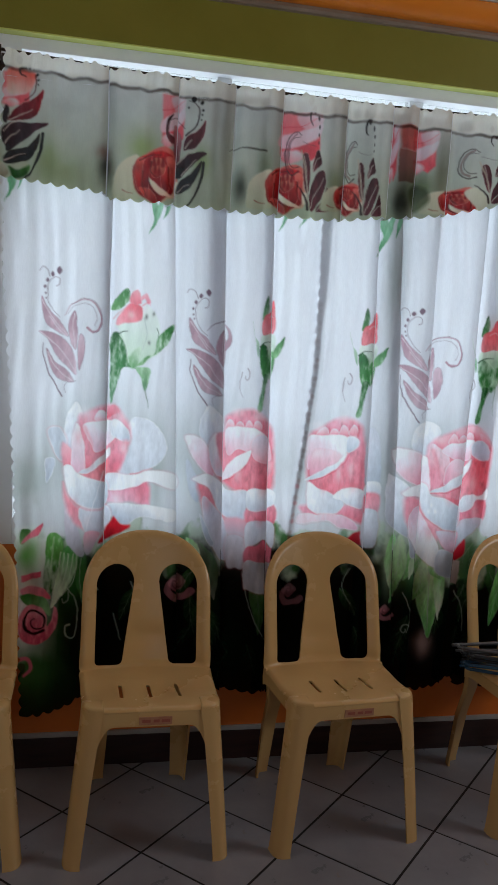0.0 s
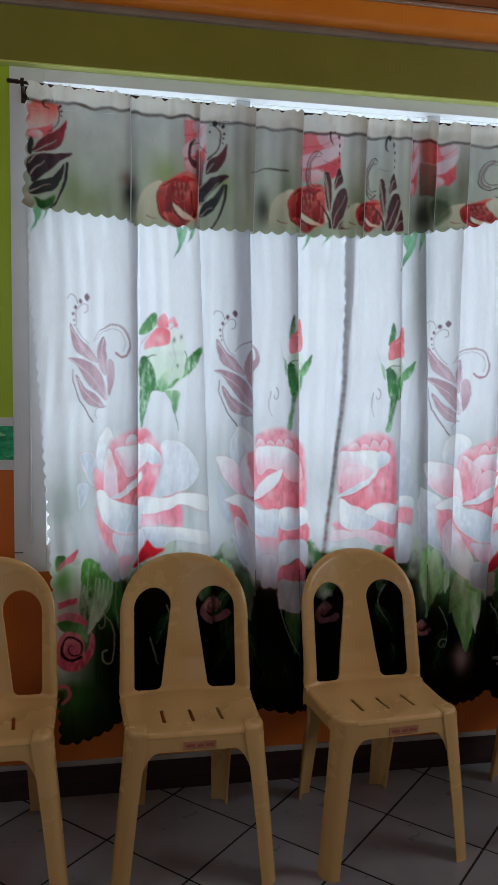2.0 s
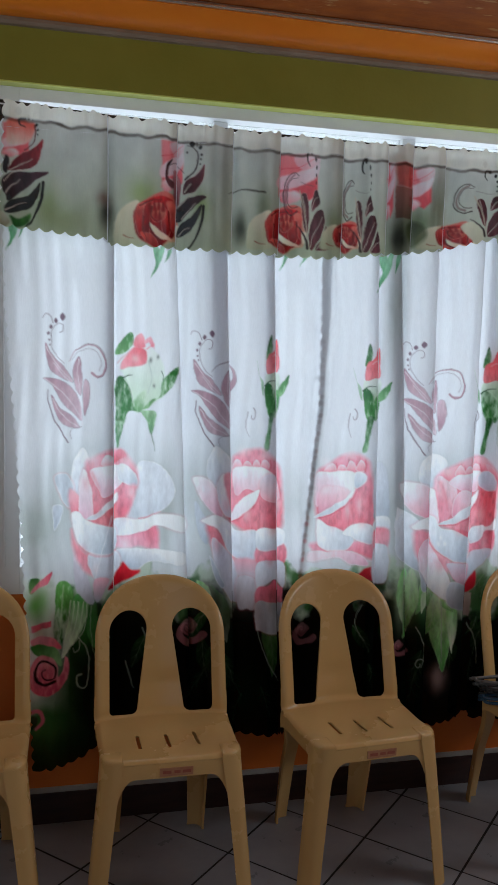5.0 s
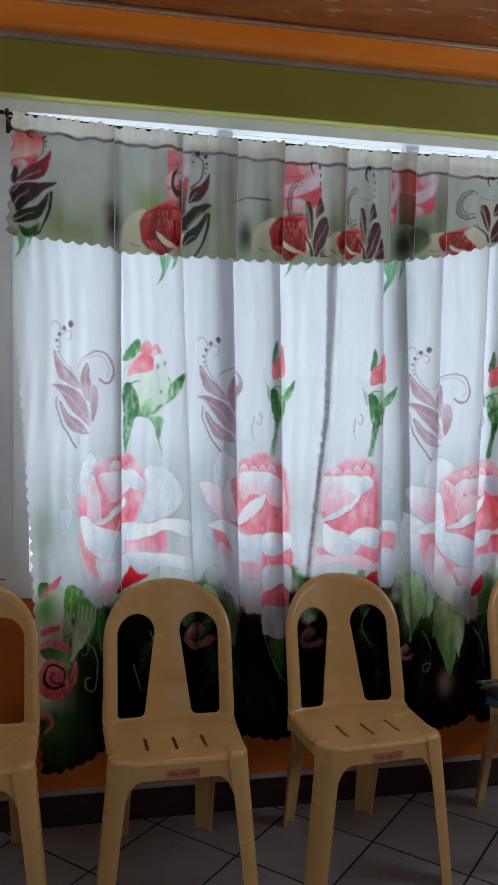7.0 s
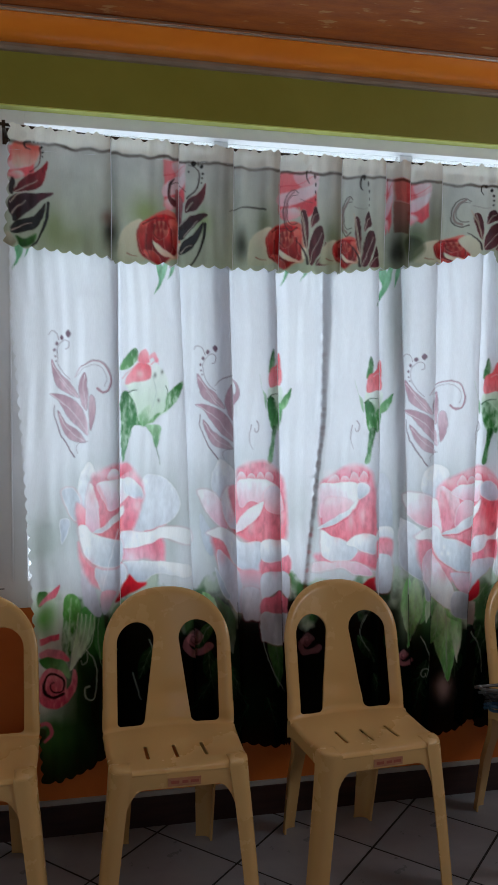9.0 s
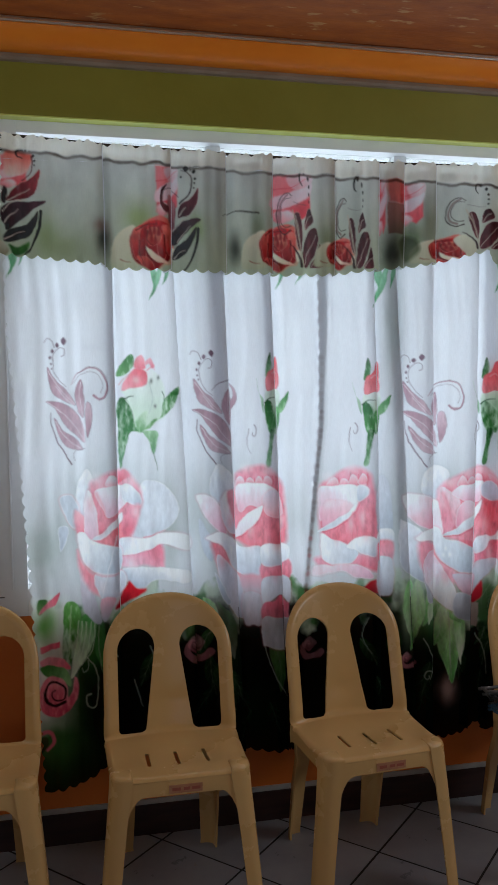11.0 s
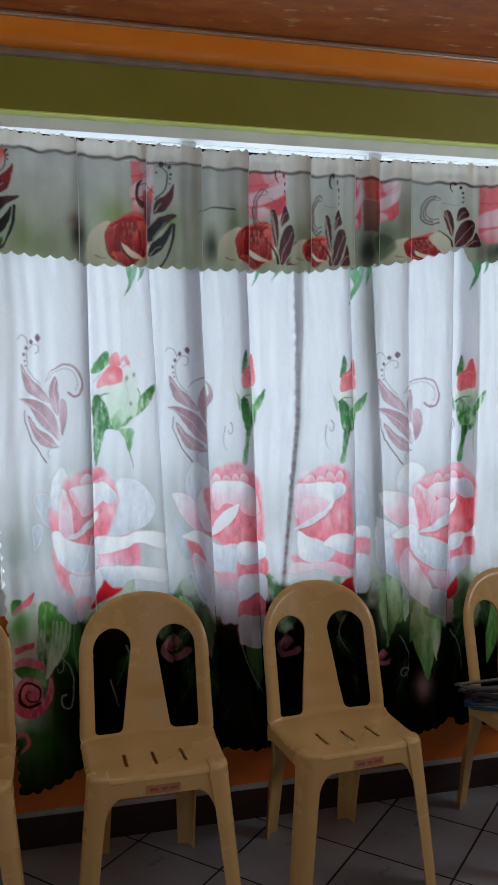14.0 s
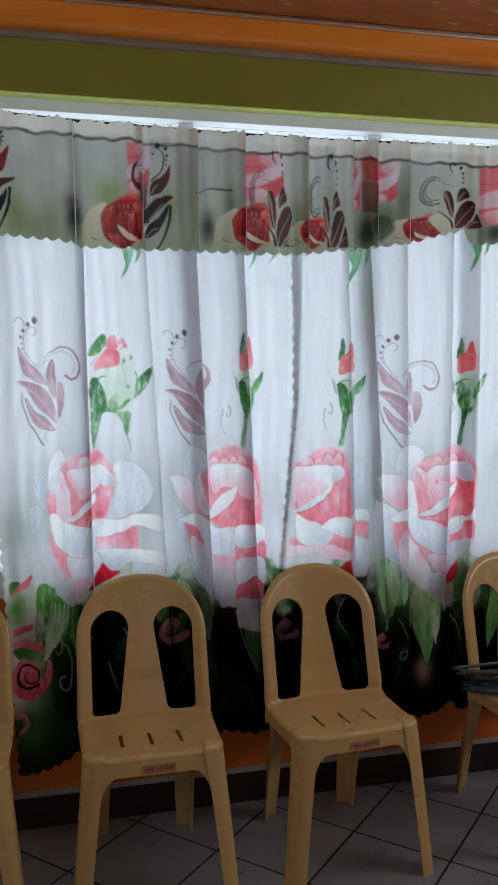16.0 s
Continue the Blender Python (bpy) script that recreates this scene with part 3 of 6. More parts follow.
def side_rose(p, a):
    """A rose whose heart a fold parts, with broad turned petals."""
    def q(u, v):
        return a((u, v))[0]
    c0 = q(400, 400)
    p.blob(c0[0], c0[1], 0.20, 0.22, (180, 190, 188), 0.75, 1.8)
    petal(p, a((200, 230), (215, 140), (250, 90), (290, 160), (280, 300), (230, 330)), SNOW, MIST)
    petal(p, a((115, 240), (180, 226), (215, 300), (200, 390), (150, 340)), MIST, (206, 214, 222))
    petal(p, a((110, 390), (160, 385), (150, 450), (122, 500)), MIST, COOL)
    petal(p, a((520, 170), (600, 140), (690, 200), (725, 300), (650, 390), (540, 430), (480, 420)), (232, 235, 241), MIST, soft=0.008)
    petal(p, a((190, 300), (240, 330), (250, 410), (205, 410)), BLUSH, CORAL, rim=None, soft=0.01)
    p.fill(a((265, 180), (310, 130), (380, 100), (440, 92), (510, 160), (535, 250), (510, 340), (480, 420), (440, 480), (360, 460), (280, 430)), (242, 175, 190), (239, 143, 155), q(330, 130), q(420, 460), soft=0.014, streak=0.3)
    petal(p, a((260, 190), (300, 300), (310, 430), (245, 420), (240, 300)), SNOW, (238, 198, 214), soft=0.007)
    petal(p, a((345, 170), (365, 125), (395, 122), (402, 165)), SNOW, BLUSH)
    petal(p, a((405, 160), (415, 108), (440, 90), (470, 120), (440, 140)), (238, 156, 171), DEEP, rim=None, soft=0.006)
    petal(p, a((290, 200), (350, 178), (430, 168), (500, 190), (528, 240), (470, 240), (425, 290), (360, 330), (310, 250)), SNOW, (236, 196, 212), q(400, 170), q(360, 320))
    petal(p, a((430, 170), (480, 170), (525, 225), (525, 270), (470, 260), (430, 240)), (240, 242, 246), COOL)
    p.stroke(a((300, 210), (330, 270), (345, 330)), CORAL, 0.005, 0.002, 0.5, soft=0.008)
    p.fill(a((435, 320), (480, 270), (525, 270), (505, 350), (470, 425), (435, 430)), (239, 160, 177), (238, 134, 152), soft=0.012, streak=0.2)
    p.fill(a((310, 440), (380, 400), (425, 350), (428, 480), (370, 476)), (238, 132, 141), (239, 151, 160), soft=0.008, streak=0.25)
    petal(p, a((275, 440), (340, 400), (395, 345), (428, 308), (428, 350), (370, 410), (320, 440)), SNOW, MIST)
    p.fill(a((432, 530), (540, 500), (630, 460), (648, 560), (630, 590), (560, 570), (436, 590)), (238, 140, 160), (242, 190, 206), q(600, 480), q(480, 590), soft=0.012, streak=0.22)
    petal(p, a((420, 440), (550, 432), (655, 400), (780, 420), (775, 490), (640, 460), (560, 495), (430, 525)), SNOW, (234, 237, 243))
    p.stroke(a((540, 430), (600, 412), (655, 388)), (220, 120, 136), 0.0025, 0.0008, 0.6)
    petal(p, a((435, 600), (540, 580), (640, 580), (780, 600), (785, 660), (700, 655), (600, 650), (540, 695), (490, 680), (440, 640)), SNOW, COOL, rim=SNOW)
    petal(p, a((205, 490), (240, 590), (330, 860), (240, 800), (215, 620)), (230, 214, 222), COOL, rim=None)
    p.fill(a((205, 490), (235, 560), (300, 620), (420, 600), (430, 700), (300, 720), (225, 620)), (239, 156, 166), (240, 174, 188), soft=0.012, streak=0.2)
    petal(p, a((285, 640), (340, 600), (440, 610), (450, 690), (400, 740), (330, 740)), (230, 232, 239), (208, 212, 222))
    petal(p, a((330, 740), (400, 742), (380, 800), (345, 862), (322, 820)), (236, 184, 198), COOL, rim=None)
    petal(p, a((205, 420), (240, 405), (280, 445), (360, 470), (425, 490), (430, 590), (380, 620), (310, 612), (250, 570), (220, 500)), SNOW, (206, 215, 224), q(240, 420), q(380, 600))
    p.stroke(a((246, 575), (310, 622), (385, 628), (430, 600)), (233, 141, 159), 0.003, 0.001, 0.5, soft=0.006)
    p.stroke(a((404, 420), (372, 560), (332, 735)), (246, 246, 249), 0.0016, 0.0012, 0.7)
    p.fill(a((395, 790), (450, 690), (470, 655), (510, 690), (560, 690), (520, 730), (420, 790)), (214, 40, 56), (190, 24, 44), soft=0.006, streak=0.2)
    for u, v in ((300, 140), (480, 150), (340, 200)):
        b = q(u, v)
        p.blob(b[0], b[1], 0.02, 0.018, (248, 238, 241), 0.5)
    for u, v in ((275, 260), (330, 390), (470, 400), (260, 610), (600, 520)):
        b = q(u, v)
        p.blob(b[0], b[1], 0.014, 0.024, (230, 96, 116), 0.3)
    for u, v in ((500, 300), (480, 570), (330, 690)):
        b = q(u, v)
        p.blob(b[0], b[1], 0.014, 0.02, (248, 238, 241), 0.5)


def tall_rose(p, a):
    """A rose drawn out by pleats, its lowest petals hanging in strips."""
    def q(u, v):
        return a((u, v))[0]
    c0 = q(200, 360)
    p.blob(c0[0], c0[1], 0.15, 0.24, (180, 190, 188), 0.75, 1.8)
    petal(p, a((80, 170), (95, 90), (120, 60), (175, 110), (190, 200), (120, 230)), SNOW, MIST)
    petal(p, a((28, 195), (85, 196), (130, 260), (150, 350), (100, 330), (55, 270)), SNOW, (234, 184, 202))
    petal(p, a((35, 290), (75, 350), (110, 400), (90, 470), (50, 420)), MIST, COOL, rim=None)
    p.fill(a((190, 160), (195, 100), (240, 70), (300, 60), (350, 90), (390, 150), (400, 260), (395, 400), (250, 410), (150, 330), (150, 200)), (241, 163, 178), (237, 131, 144), q(250, 70), q(330, 390), soft=0.014, streak=0.34)
    petal(p, a((122, 230), (150, 170), (185, 250), (200, 340), (165, 350), (135, 300)), SNOW, (222, 220, 230), soft=0.006)
    p.fill(a((150, 180), (185, 170), (205, 250), (210, 330), (190, 330), (165, 250)), (242, 178, 190), CORAL, soft=0.008, streak=0.2)
    for u, v, w, h in ((210, 135, 18, 26), (250, 130, 18, 16), (285, 128, 16, 22), (320, 130, 20, 26)):
        petal(p, a((u - w, v + h), (u - w * .7, v - h * .4), (u, v - h), (u + w * .8, v - h * .3), (u + w, v + h)), (246, 222, 228), (240, 158, 170), q(u, v - h), q(u, v + h), soft=0.006)
        p.stroke(a((u + w, v + h), (u + w * 1.1, v), (u + w, v - h)), DEEP, 0.002, 0.0007, 0.75)
    petal(p, a((192, 160), (230, 140), (300, 135), (350, 160), (320, 190), (295, 235), (240, 230), (205, 260)), SNOW, (238, 182, 198), q(250, 140), q(220, 260))
    petal(p, a((300, 200), (345, 160), (380, 200), (385, 270), (345, 280), (310, 260)), (226, 224, 231), (239, 171, 181), rim=(243, 220, 224))
    petal(p, a((188, 372), (205, 310), (240, 262), (298, 232), (280, 290), (235, 340)), SNOW, (238, 226, 232))
    p.stroke(a((190, 376), (238, 346), (284, 294)), DEEP, 0.002, 0.0008, 0.55)
    p.fill(a((85, 390), (150, 420), (215, 520), (215, 600), (150, 560), (105, 470)), (239, 141, 153), BLUSH, soft=0.014, streak=0.2)
    petal(p, a((108, 450), (150, 470), (215, 560), (225, 710), (180, 690), (130, 580)), (226, 222, 232), (214, 218, 228))
    petal(p, a((98, 520), (130, 560), (165, 640), (140, 640)), MIST, COOL)
    petal(p, a((66, 372), (120, 345), (180, 375), (210, 410), (298, 410), (298, 525), (225, 530), (170, 490), (135, 410), (80, 385)), SNOW, (212, 218, 228), q(110, 360), q(260, 520))
    p.fill(a((215, 530), (298, 530), (300, 600), (240, 620), (215, 580)), (238, 175, 190), MIST, soft=0.008)
    petal(p, a((225, 610), (300, 620), (298, 738), (262, 744), (226, 735)), (222, 218, 226), (206, 206, 216), rim=None)
    # the pleat in front
    p.fill(a((300, 470), (410, 460), (412, 545), (302, 545)), (239, 160, 174), (236, 134, 150), soft=0.006, streak=0.28)
    petal(p, a((300, 402), (405, 398), (411, 455), (360, 485), (300, 486)), SNOW, MIST)
    petal(p, a((302, 545), (412, 540), (414, 650), (372, 610), (305, 660)), (212, 214, 222), (228, 230, 237), rim=None)
    p.fill(a((303, 720), (303, 655), (345, 640), (372, 612), (400, 645), (412, 652), (412, 690), (400, 715)), (237, 113, 137), (239, 148, 166), soft=0.005, streak=0.3)
    petal(p, a((303, 718), (400, 714), (413, 720), (410, 825), (375, 850), (320, 838), (304, 825)), (222, 222, 230), (208, 210, 218))
    for u, v in ((230, 75), (330, 85), (210, 170)):
        b = q(u, v)
        p.blob(b[0], b[1], 0.018, 0.014, (248, 238, 241), 0.45)
    for u, v in ((165, 300), (250, 380), (360, 390), (130, 470), (350, 520)):
        b = q(u, v)
        p.blob(b[0], b[1], 0.012, 0.024, (230, 96, 116), 0.32)
    for u, v in ((345, 230), (250, 330), (380, 300), (190, 560)):
        b = q(u, v)
        p.blob(b[0], b[1], 0.01, 0.03, (248, 238, 241), 0.42)


def cut_rose(p, a):
    """The heart of a rose beside the curtain's edge."""
    def q(u, v):
        return a((u, v))[0]
    c0 = q(680, 320)
    p.blob(c0[0], c0[1], 0.15, 0.21, (188, 197, 196), 0.6, 1.8)
    p.fill(a((545, 150), (580, 110), (640, 70), (700, 55), (760, 75), (785, 140), (795, 250), (790, 400), (640, 390), (545, 330)), (242, 171, 186), (238, 135, 150), q(650, 60), q(700, 390), soft=0.014, streak=0.32)
    for u, v, w, h in ((600, 125, 26, 24), (650, 122, 20, 18), (690, 112, 22, 26), (735, 105, 22, 24)):
        petal(p, a((u - w, v + h), (u - w * .7, v - h * .3), (u, v - h), (u + w * .8, v - h * .4), (u + w, v + h)), (246, 222, 228), (240, 158, 170), q(u, v - h), q(u, v + h), soft=0.006)
        p.stroke(a((u + w, v + h), (u + w * 1.1, v), (u + w, v - h)), DEEP, 0.002, 0.0007, 0.75)
    petal(p, a((540, 160), (590, 140), (700, 135), (712, 200), (690, 235), (600, 200), (545, 290)), SNOW, (239, 190, 206), q(640, 140), q(560, 280))
    petal(p, a((560, 215), (620, 200), (690, 225), (640, 280), (560, 320)), (246, 220, 226), (239, 171, 189), soft=0.006, rim=None)
    petal(p, a((708, 140), (750, 135), (765, 165), (740, 195), (712, 200)), (232, 234, 240), COOL)
    petal(p, a((535, 338), (600, 290), (650, 265), (700, 220), (715, 205), (695, 250), (640, 300), (590, 325)), SNOW, MIST)
    p.stroke(a((560, 340), (640, 306), (700, 256), (722, 212)), DEEP, 0.002, 0.0008, 0.6)
    for u in (690, 715, 740, 765):
        p.stroke(a((u, 250), (u - 4, 310), (u - 8, 370)), (244, 168, 180), 0.0014, 0.0006, 0.5, soft=0.004)
    p.fill(a((520, 455), (600, 440), (700, 440), (790, 430), (795, 510), (690, 480), (560, 490)), (241, 171, 187), (238, 134, 150), soft=0.014, streak=0.2)
    petal(p, a((520, 490), (600, 480), (700, 480), (770, 510), (780, 545), (700, 540), (640, 510), (520, 530)), (246, 226, 232), (236, 194, 210), soft=0.007)
    petal(p, a((548, 350), (600, 370), (670, 395), (715, 430), (690, 470), (620, 478), (560, 455)), SNOW, (212, 218, 227), q(560, 360), q(690, 460))
    petal(p, a((660, 400), (710, 362), (792, 365), (792, 438), (740, 438), (700, 415)), SNOW, MIST)
    p.fill(a((740, 590), (775, 555), (805, 550), (805, 605)), (206, 34, 48), (180, 24, 40), soft=0.005)
    # beyond the fold
    petal(p, a((796, 115), (850, 115), (870, 320), (800, 340)), (226, 229, 236), COOL, rim=None)
    petal(p, a((800, 335), (865, 325), (872, 375), (802, 385)), SNOW, MIST)
    p.fill(a((800, 385), (870, 378), (870, 460), (840, 475), (800, 460)), (238, 131, 146), (239, 171, 186), soft=0.008, streak=0.25)
    petal(p, a((800, 462), (870, 462), (872, 608), (806, 610)), (220, 222, 229), (206, 208, 216), rim=None)
    for u, v in ((580, 100), (680, 60), (580, 220)):
        b = q(u, v)
        p.blob(b[0], b[1], 0.02, 0.014, (248, 238, 241), 0.5)
    for u, v in ((620, 360), (750, 350), (780, 250), (740, 470)):
        b = q(u, v)
        p.blob(b[0], b[1], 0.012, 0.022, (230, 96, 116), 0.3)
    for u, v in ((680, 300), (735, 280), (600, 500)):
        b = q(u, v)
        p.blob(b[0], b[1], 0.01, 0.025, (248, 238, 241), 0.42)


LILAC, LILAC2, LINE = (216, 192, 202), (186, 150, 162), (126, 98, 114)


def leaf_spray(p, x0, x1, z1, z0, folded=False):
    """Lilac leaves with a scroll and a trail of dots."""
    a = placed(x0, x1, z1, z0, 435, 690 if folded else 800, 55, 690)
    for pts, vein in ((((450, 205), (500, 270), (560, 320), (606, 396), (540, 372), (480, 332), (455, 270)), ((455, 225), (520, 310), (600, 392))),
                      (((640, 265), (656, 330), (657, 400), (650, 458), (615, 412), (605, 335)), ((640, 280), (632, 360), (648, 450))),
                      (((440, 375), (520, 380), (600, 420), (645, 490), (656, 578), (600, 542), (540, 482), (490, 412)), ((450, 380), (560, 450), (652, 570))),
                      (((480, 455), (540, 520), (600, 560), (646, 616), (560, 602), (510, 548)), ((490, 475), (550, 555), (640, 612)))):
        p.fill(a(*pts), LILAC2, LILAC, streak=0.2, rim=LINE, rim_w=0.0022, frm=a(pts[0])[0], to=a(pts[len(pts) // 2])[0], soft=0.003)
        p.stroke(a(*vein), (240, 234, 240), 0.0011, 0.0005, 0.9)
    if not folded:
        p.fill(a((668, 380), (700, 400), (705, 470), (672, 560), (660, 470)), LILAC, LILAC2, streak=0.2, rim=LINE, rim_w=0.002)
    p.stroke(a((658, 600), (648, 490), (612, 420), (560, 370), (500, 300)), (240, 236, 242), 0.0014, 0.0007, 0.9)
    p.stroke(a((465, 430), (470, 500), (510, 590), (580, 690)), LINE, 0.0008, 0.0022)
    p.stroke(a((655, 610), (610, 620), (592, 640), (600, 670)), LINE, 0.0010, 0.0005, 0.7)
    if folded:
        p.stroke(a((550, 272), (590, 236), (645, 215)), LINE, 0.0008, 0.0016, 0.8)
        p.fill(a((640, 225), (680, 268), (686, 330), (655, 378), (655, 330), (668, 300), (660, 260)), LILAC, LILAC2, rim=LINE, rim_w=0.002)
    else:
        p.stroke(a((585, 290), (620, 240), (690, 208), (760, 225), (796, 285), (785, 345), (745, 365), (715, 345)), LILAC2, 0.0008, 0.0036)
        p.stroke(a((600, 285), (640, 242), (700, 226), (750, 246), (772, 295), (758, 335)), LINE, 0.0006, 0.0008, 0.7)
        p.stroke(a((620, 238), (690, 203), (765, 220), (801, 285), (788, 350), (745, 371)), LINE, 0.0006, 0.0010, 0.8)
    for u, v, r in ((548, 75, 15), (507, 93, 11), (478, 125, 9), (466, 158, 7), (470, 190, 5), (477, 213, 4)):
        p.fill(a((u - r, v), (u, v - r * 1.2), (u + r, v), (u, v + r * 1.2)), (128, 102, 118), soft=0.003)
    p.stroke(a((490, 105), (475, 70), (450, 60), (435, 80)), LINE, 0.0011, 0.0007, 0.85)
    p.stroke(a((555, 300), (510, 260), (485, 205), (482, 145), (520, 107), (548, 116), (546, 145), (530, 152)), LINE, 0.0007, 0.0012, 0.8)


G1, G2, G3 = (58, 122, 62), (122, 178, 116), (36, 88, 46)


def rose_bud(p):
    """A pink bud on a green stem."""
    a = sheet(-0.3007, 0.0572, -0.0006, 1.5951, -0.0007, -0.0567)
    p.fill(a((120, 170), (210, 150), (290, 230), (300, 380), (270, 425), (165, 492), (130, 430), (92, 300), (75, 265)), (242, 245, 244), (206, 228, 204), streak=0.05, soft=0.008)
    p.fill(a((48, 196), (60, 150), (122, 74), (139, 130), (100, 182)), G1, G2, streak=0.3, mottle=0.7)
    p.stroke(a((60, 235), (100, 195), (140, 160)), (226, 196, 200), 0.003, 0.001, 0.7)
    p.fill(a((74, 266), (95, 212), (150, 148), (196, 168), (204, 220), (180, 243), (120, 256)), (241, 122, 136), (245, 174, 182), streak=0.22, rim=(232, 120, 134), rim_w=0.004, soft=0.005)
    p.blob(*a((150, 210))[0], 0.012, 0.012, (247, 206, 208), 0.8)
    p.fill(a((140, 148), (150, 100), (175, 80), (187, 110), (192, 152)), (245, 180, 188), (238, 130, 144), streak=0.15, rim=(240, 150, 164), soft=0.004)
    p.fill(a((190, 118), (222, 98), (244, 138), (230, 152), (214, 126), (196, 134)), (246, 196, 206), (238, 140, 156), soft=0.004)
    p.stroke(a((200, 160), (235, 140), (242, 160)), (238, 150, 166), 0.002, 0.0008, 0.7)
    p.fill(a((50, 330), (96, 307), (130, 380), (150, 470), (182, 492), (122, 488), (98, 560), (72, 672), (60, 660), (54, 500)), (48, 112, 56), (70, 150, 78), streak=0.35, mottle=0.55)
    p.fill(a((140, 440), (170, 400), (205, 380), (195, 470), (166, 492), (148, 470)), (206, 228, 200), (110, 172, 108), streak=0.2, mottle=0.6, soft=0.006)
    p.stroke(a((94, 310), (112, 299), (136, 296)), G3, 0.0022, 0.0008)
    p.stroke(a((98, 314), (130, 372), (148, 462)), (228, 238, 226), 0.0014, 0.0009, 0.9)
    p.fill(a((192, 472), (238, 422), (282, 402), (294, 316), (371, 244), (360, 322), (320, 382), (262, 425), (222, 462)), (62, 128, 64), (136, 190, 128), streak=0.35, mottle=0.8, frm=a((360, 260))[0], to=a((200, 470))[0])
    p.fill(a((184, 486), (255, 484), (259, 540), (240, 604), (214, 540)), (176, 214, 172), (84, 150, 90), streak=0.25, mottle=0.5)
    p.stroke(a((240, 600), (256, 650), (263, 692)), (106, 132, 108), 0.0016, 0.0005)
    p.stroke(a((215, 220), (235, 300), (215, 390)), (190, 204, 198), 0.0018, 0.001, 0.6)
    p.stroke(a((285, 272), (294, 300), (292, 320)), G3, 0.0016, 0.0008, 0.8)
    for u, v in ((262, 200), (226, 216), (250, 350)):
        q = a((u, v))[0]
        p.blob(q[0], q[1], 0.004, 0.007, (112, 122, 112), 0.9)


def narrow_bud(p, x, z1, z0, w):
    """The same bud seen edge-on in a fold."""
    a = placed(x - w / 2, x + w / 2, z1, z0, 0, 100, 0, 400)
    p.fill(a((-60, 78), (-40, 128), (-8, 156), (-4, 205), (-26, 160)), (206, 224, 206), (130, 170, 134), streak=0.2)
    p.fill(a((8, 126), (98, 122), (102, 176), (94, 232), (60, 272), (12, 200)), (234, 240, 234), (120, 176, 118), streak=0.12, mottle=0.5, soft=0.005)
    p.fill(a((4, 66), (14, 26), (30, -16), (44, 18), (36, 50), (18, 68)), (44, 100, 54), (92, 148, 92), streak=0.3, mottle=0.3)
    p.fill(a((14, 64), (54, 38), (70, 2), (88, 10), (96, 108), (60, 116), (12, 122)), (236, 110, 118), (243, 160, 166), streak=0.3, rim=(222, 84, 98), rim_w=0.004)
    p.stroke(a((46, 60), (66, 50), (80, 60)), (248, 214, 214), 0.0018, 0.0008, 0.7)
    p.fill(a((2, 166), (30, 156), (52, 186), (62, 240), (58, 278), (34, 282), (12, 236)), (44, 108, 54), (96, 164, 92), streak=0.35, mottle=0.55)
    p.fill(a((62, 196), (98, 186), (102, 236), (84, 268), (62, 276)), (110, 170, 108), (58, 128, 64), streak=0.3, mottle=0.8)
    p.fill(a((34, 270), (62, 270), (48, 320), (34, 400), (8, 400), (26, 326)), (44, 104, 50), (92, 158, 88), streak=0.35, mottle=0.3)
    p.stroke(a((22, 152), (58, 172), (78, 196), (90, 258)), (220, 234, 218), 0.0016, 0.0008, 0.9)
    p.fill(a((98, 174), (160, 126), (138, 180), (104, 208)), (62, 130, 68), (140, 190, 134), streak=0.3, mottle=0.7)
    p.stroke(a((2, 166), (30, 150), (70, 148)), G3, 0.0022, 0.0008)
    p.stroke(a((88, 262), (84, 320), (92, 372)), (120, 150, 122), 0.0013, 0.0005, 0.7)


# ---- main curtains
EDGE_B = [(2.2, 0.362), (1.80, 0.353), (1.60, 0.358), (1.34, 0.357), (1.10, 0.337), (0.84, 0.309), (0.20, 0.262)]


def edge_b(z):
    return np.interp(z, [q[0] for q in EDGE_B[::-1]], [q[1] for q in EDGE_B[::-1]])


main = Print(-0.66, 1.80, 0.18, 2.20)
X, Z = main.X, main.Z
main.c[:] = srgb(*WHT)
main.c *= (0.985 + 0.03 * main.broad)[..., None]
# soft grey-green patches and upright streaks over the white ground
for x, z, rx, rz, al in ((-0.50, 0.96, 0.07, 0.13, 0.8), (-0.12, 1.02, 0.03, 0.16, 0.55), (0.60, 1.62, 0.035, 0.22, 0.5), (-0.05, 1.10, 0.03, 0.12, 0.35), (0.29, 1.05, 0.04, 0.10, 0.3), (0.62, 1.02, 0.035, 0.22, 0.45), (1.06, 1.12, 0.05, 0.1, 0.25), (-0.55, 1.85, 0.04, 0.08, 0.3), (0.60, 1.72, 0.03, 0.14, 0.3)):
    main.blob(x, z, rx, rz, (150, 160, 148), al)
# dark foot of the print
low = np.interp(X, [0.58, 0.66], [0.775, 0.735]) + 0.03 * np.sin(X * 11) + 0.26 * (main.broad - 0.5)
low = np.where(X < -0.40, low - 0.40 * np.clip((-0.40 - X) / 0.05, 0, 1), low)
patch = np.clip((value_noise(X.shape, (26, 16), 3) - 0.42) * 5, 0, 1)[..., None]
mid_green = np.array(srgb(70, 128, 58)) * patch + np.array(srgb(206, 222, 200)) * (1 - patch)
main.lay((slice(None), slice(None)), np.clip((0.835 + 0.22 * (main.broad - 0.5) - Z) / 0.022, 0, 1) * 0.95, mid_green)
al = np.clip((low - Z) / 0.05, 0, 1)
dark = np.array(srgb(17, 22, 17)) * (0.35 + 1.3 * main.broad)[..., None]
main.lay((slice(None), slice(None)), al, dark)
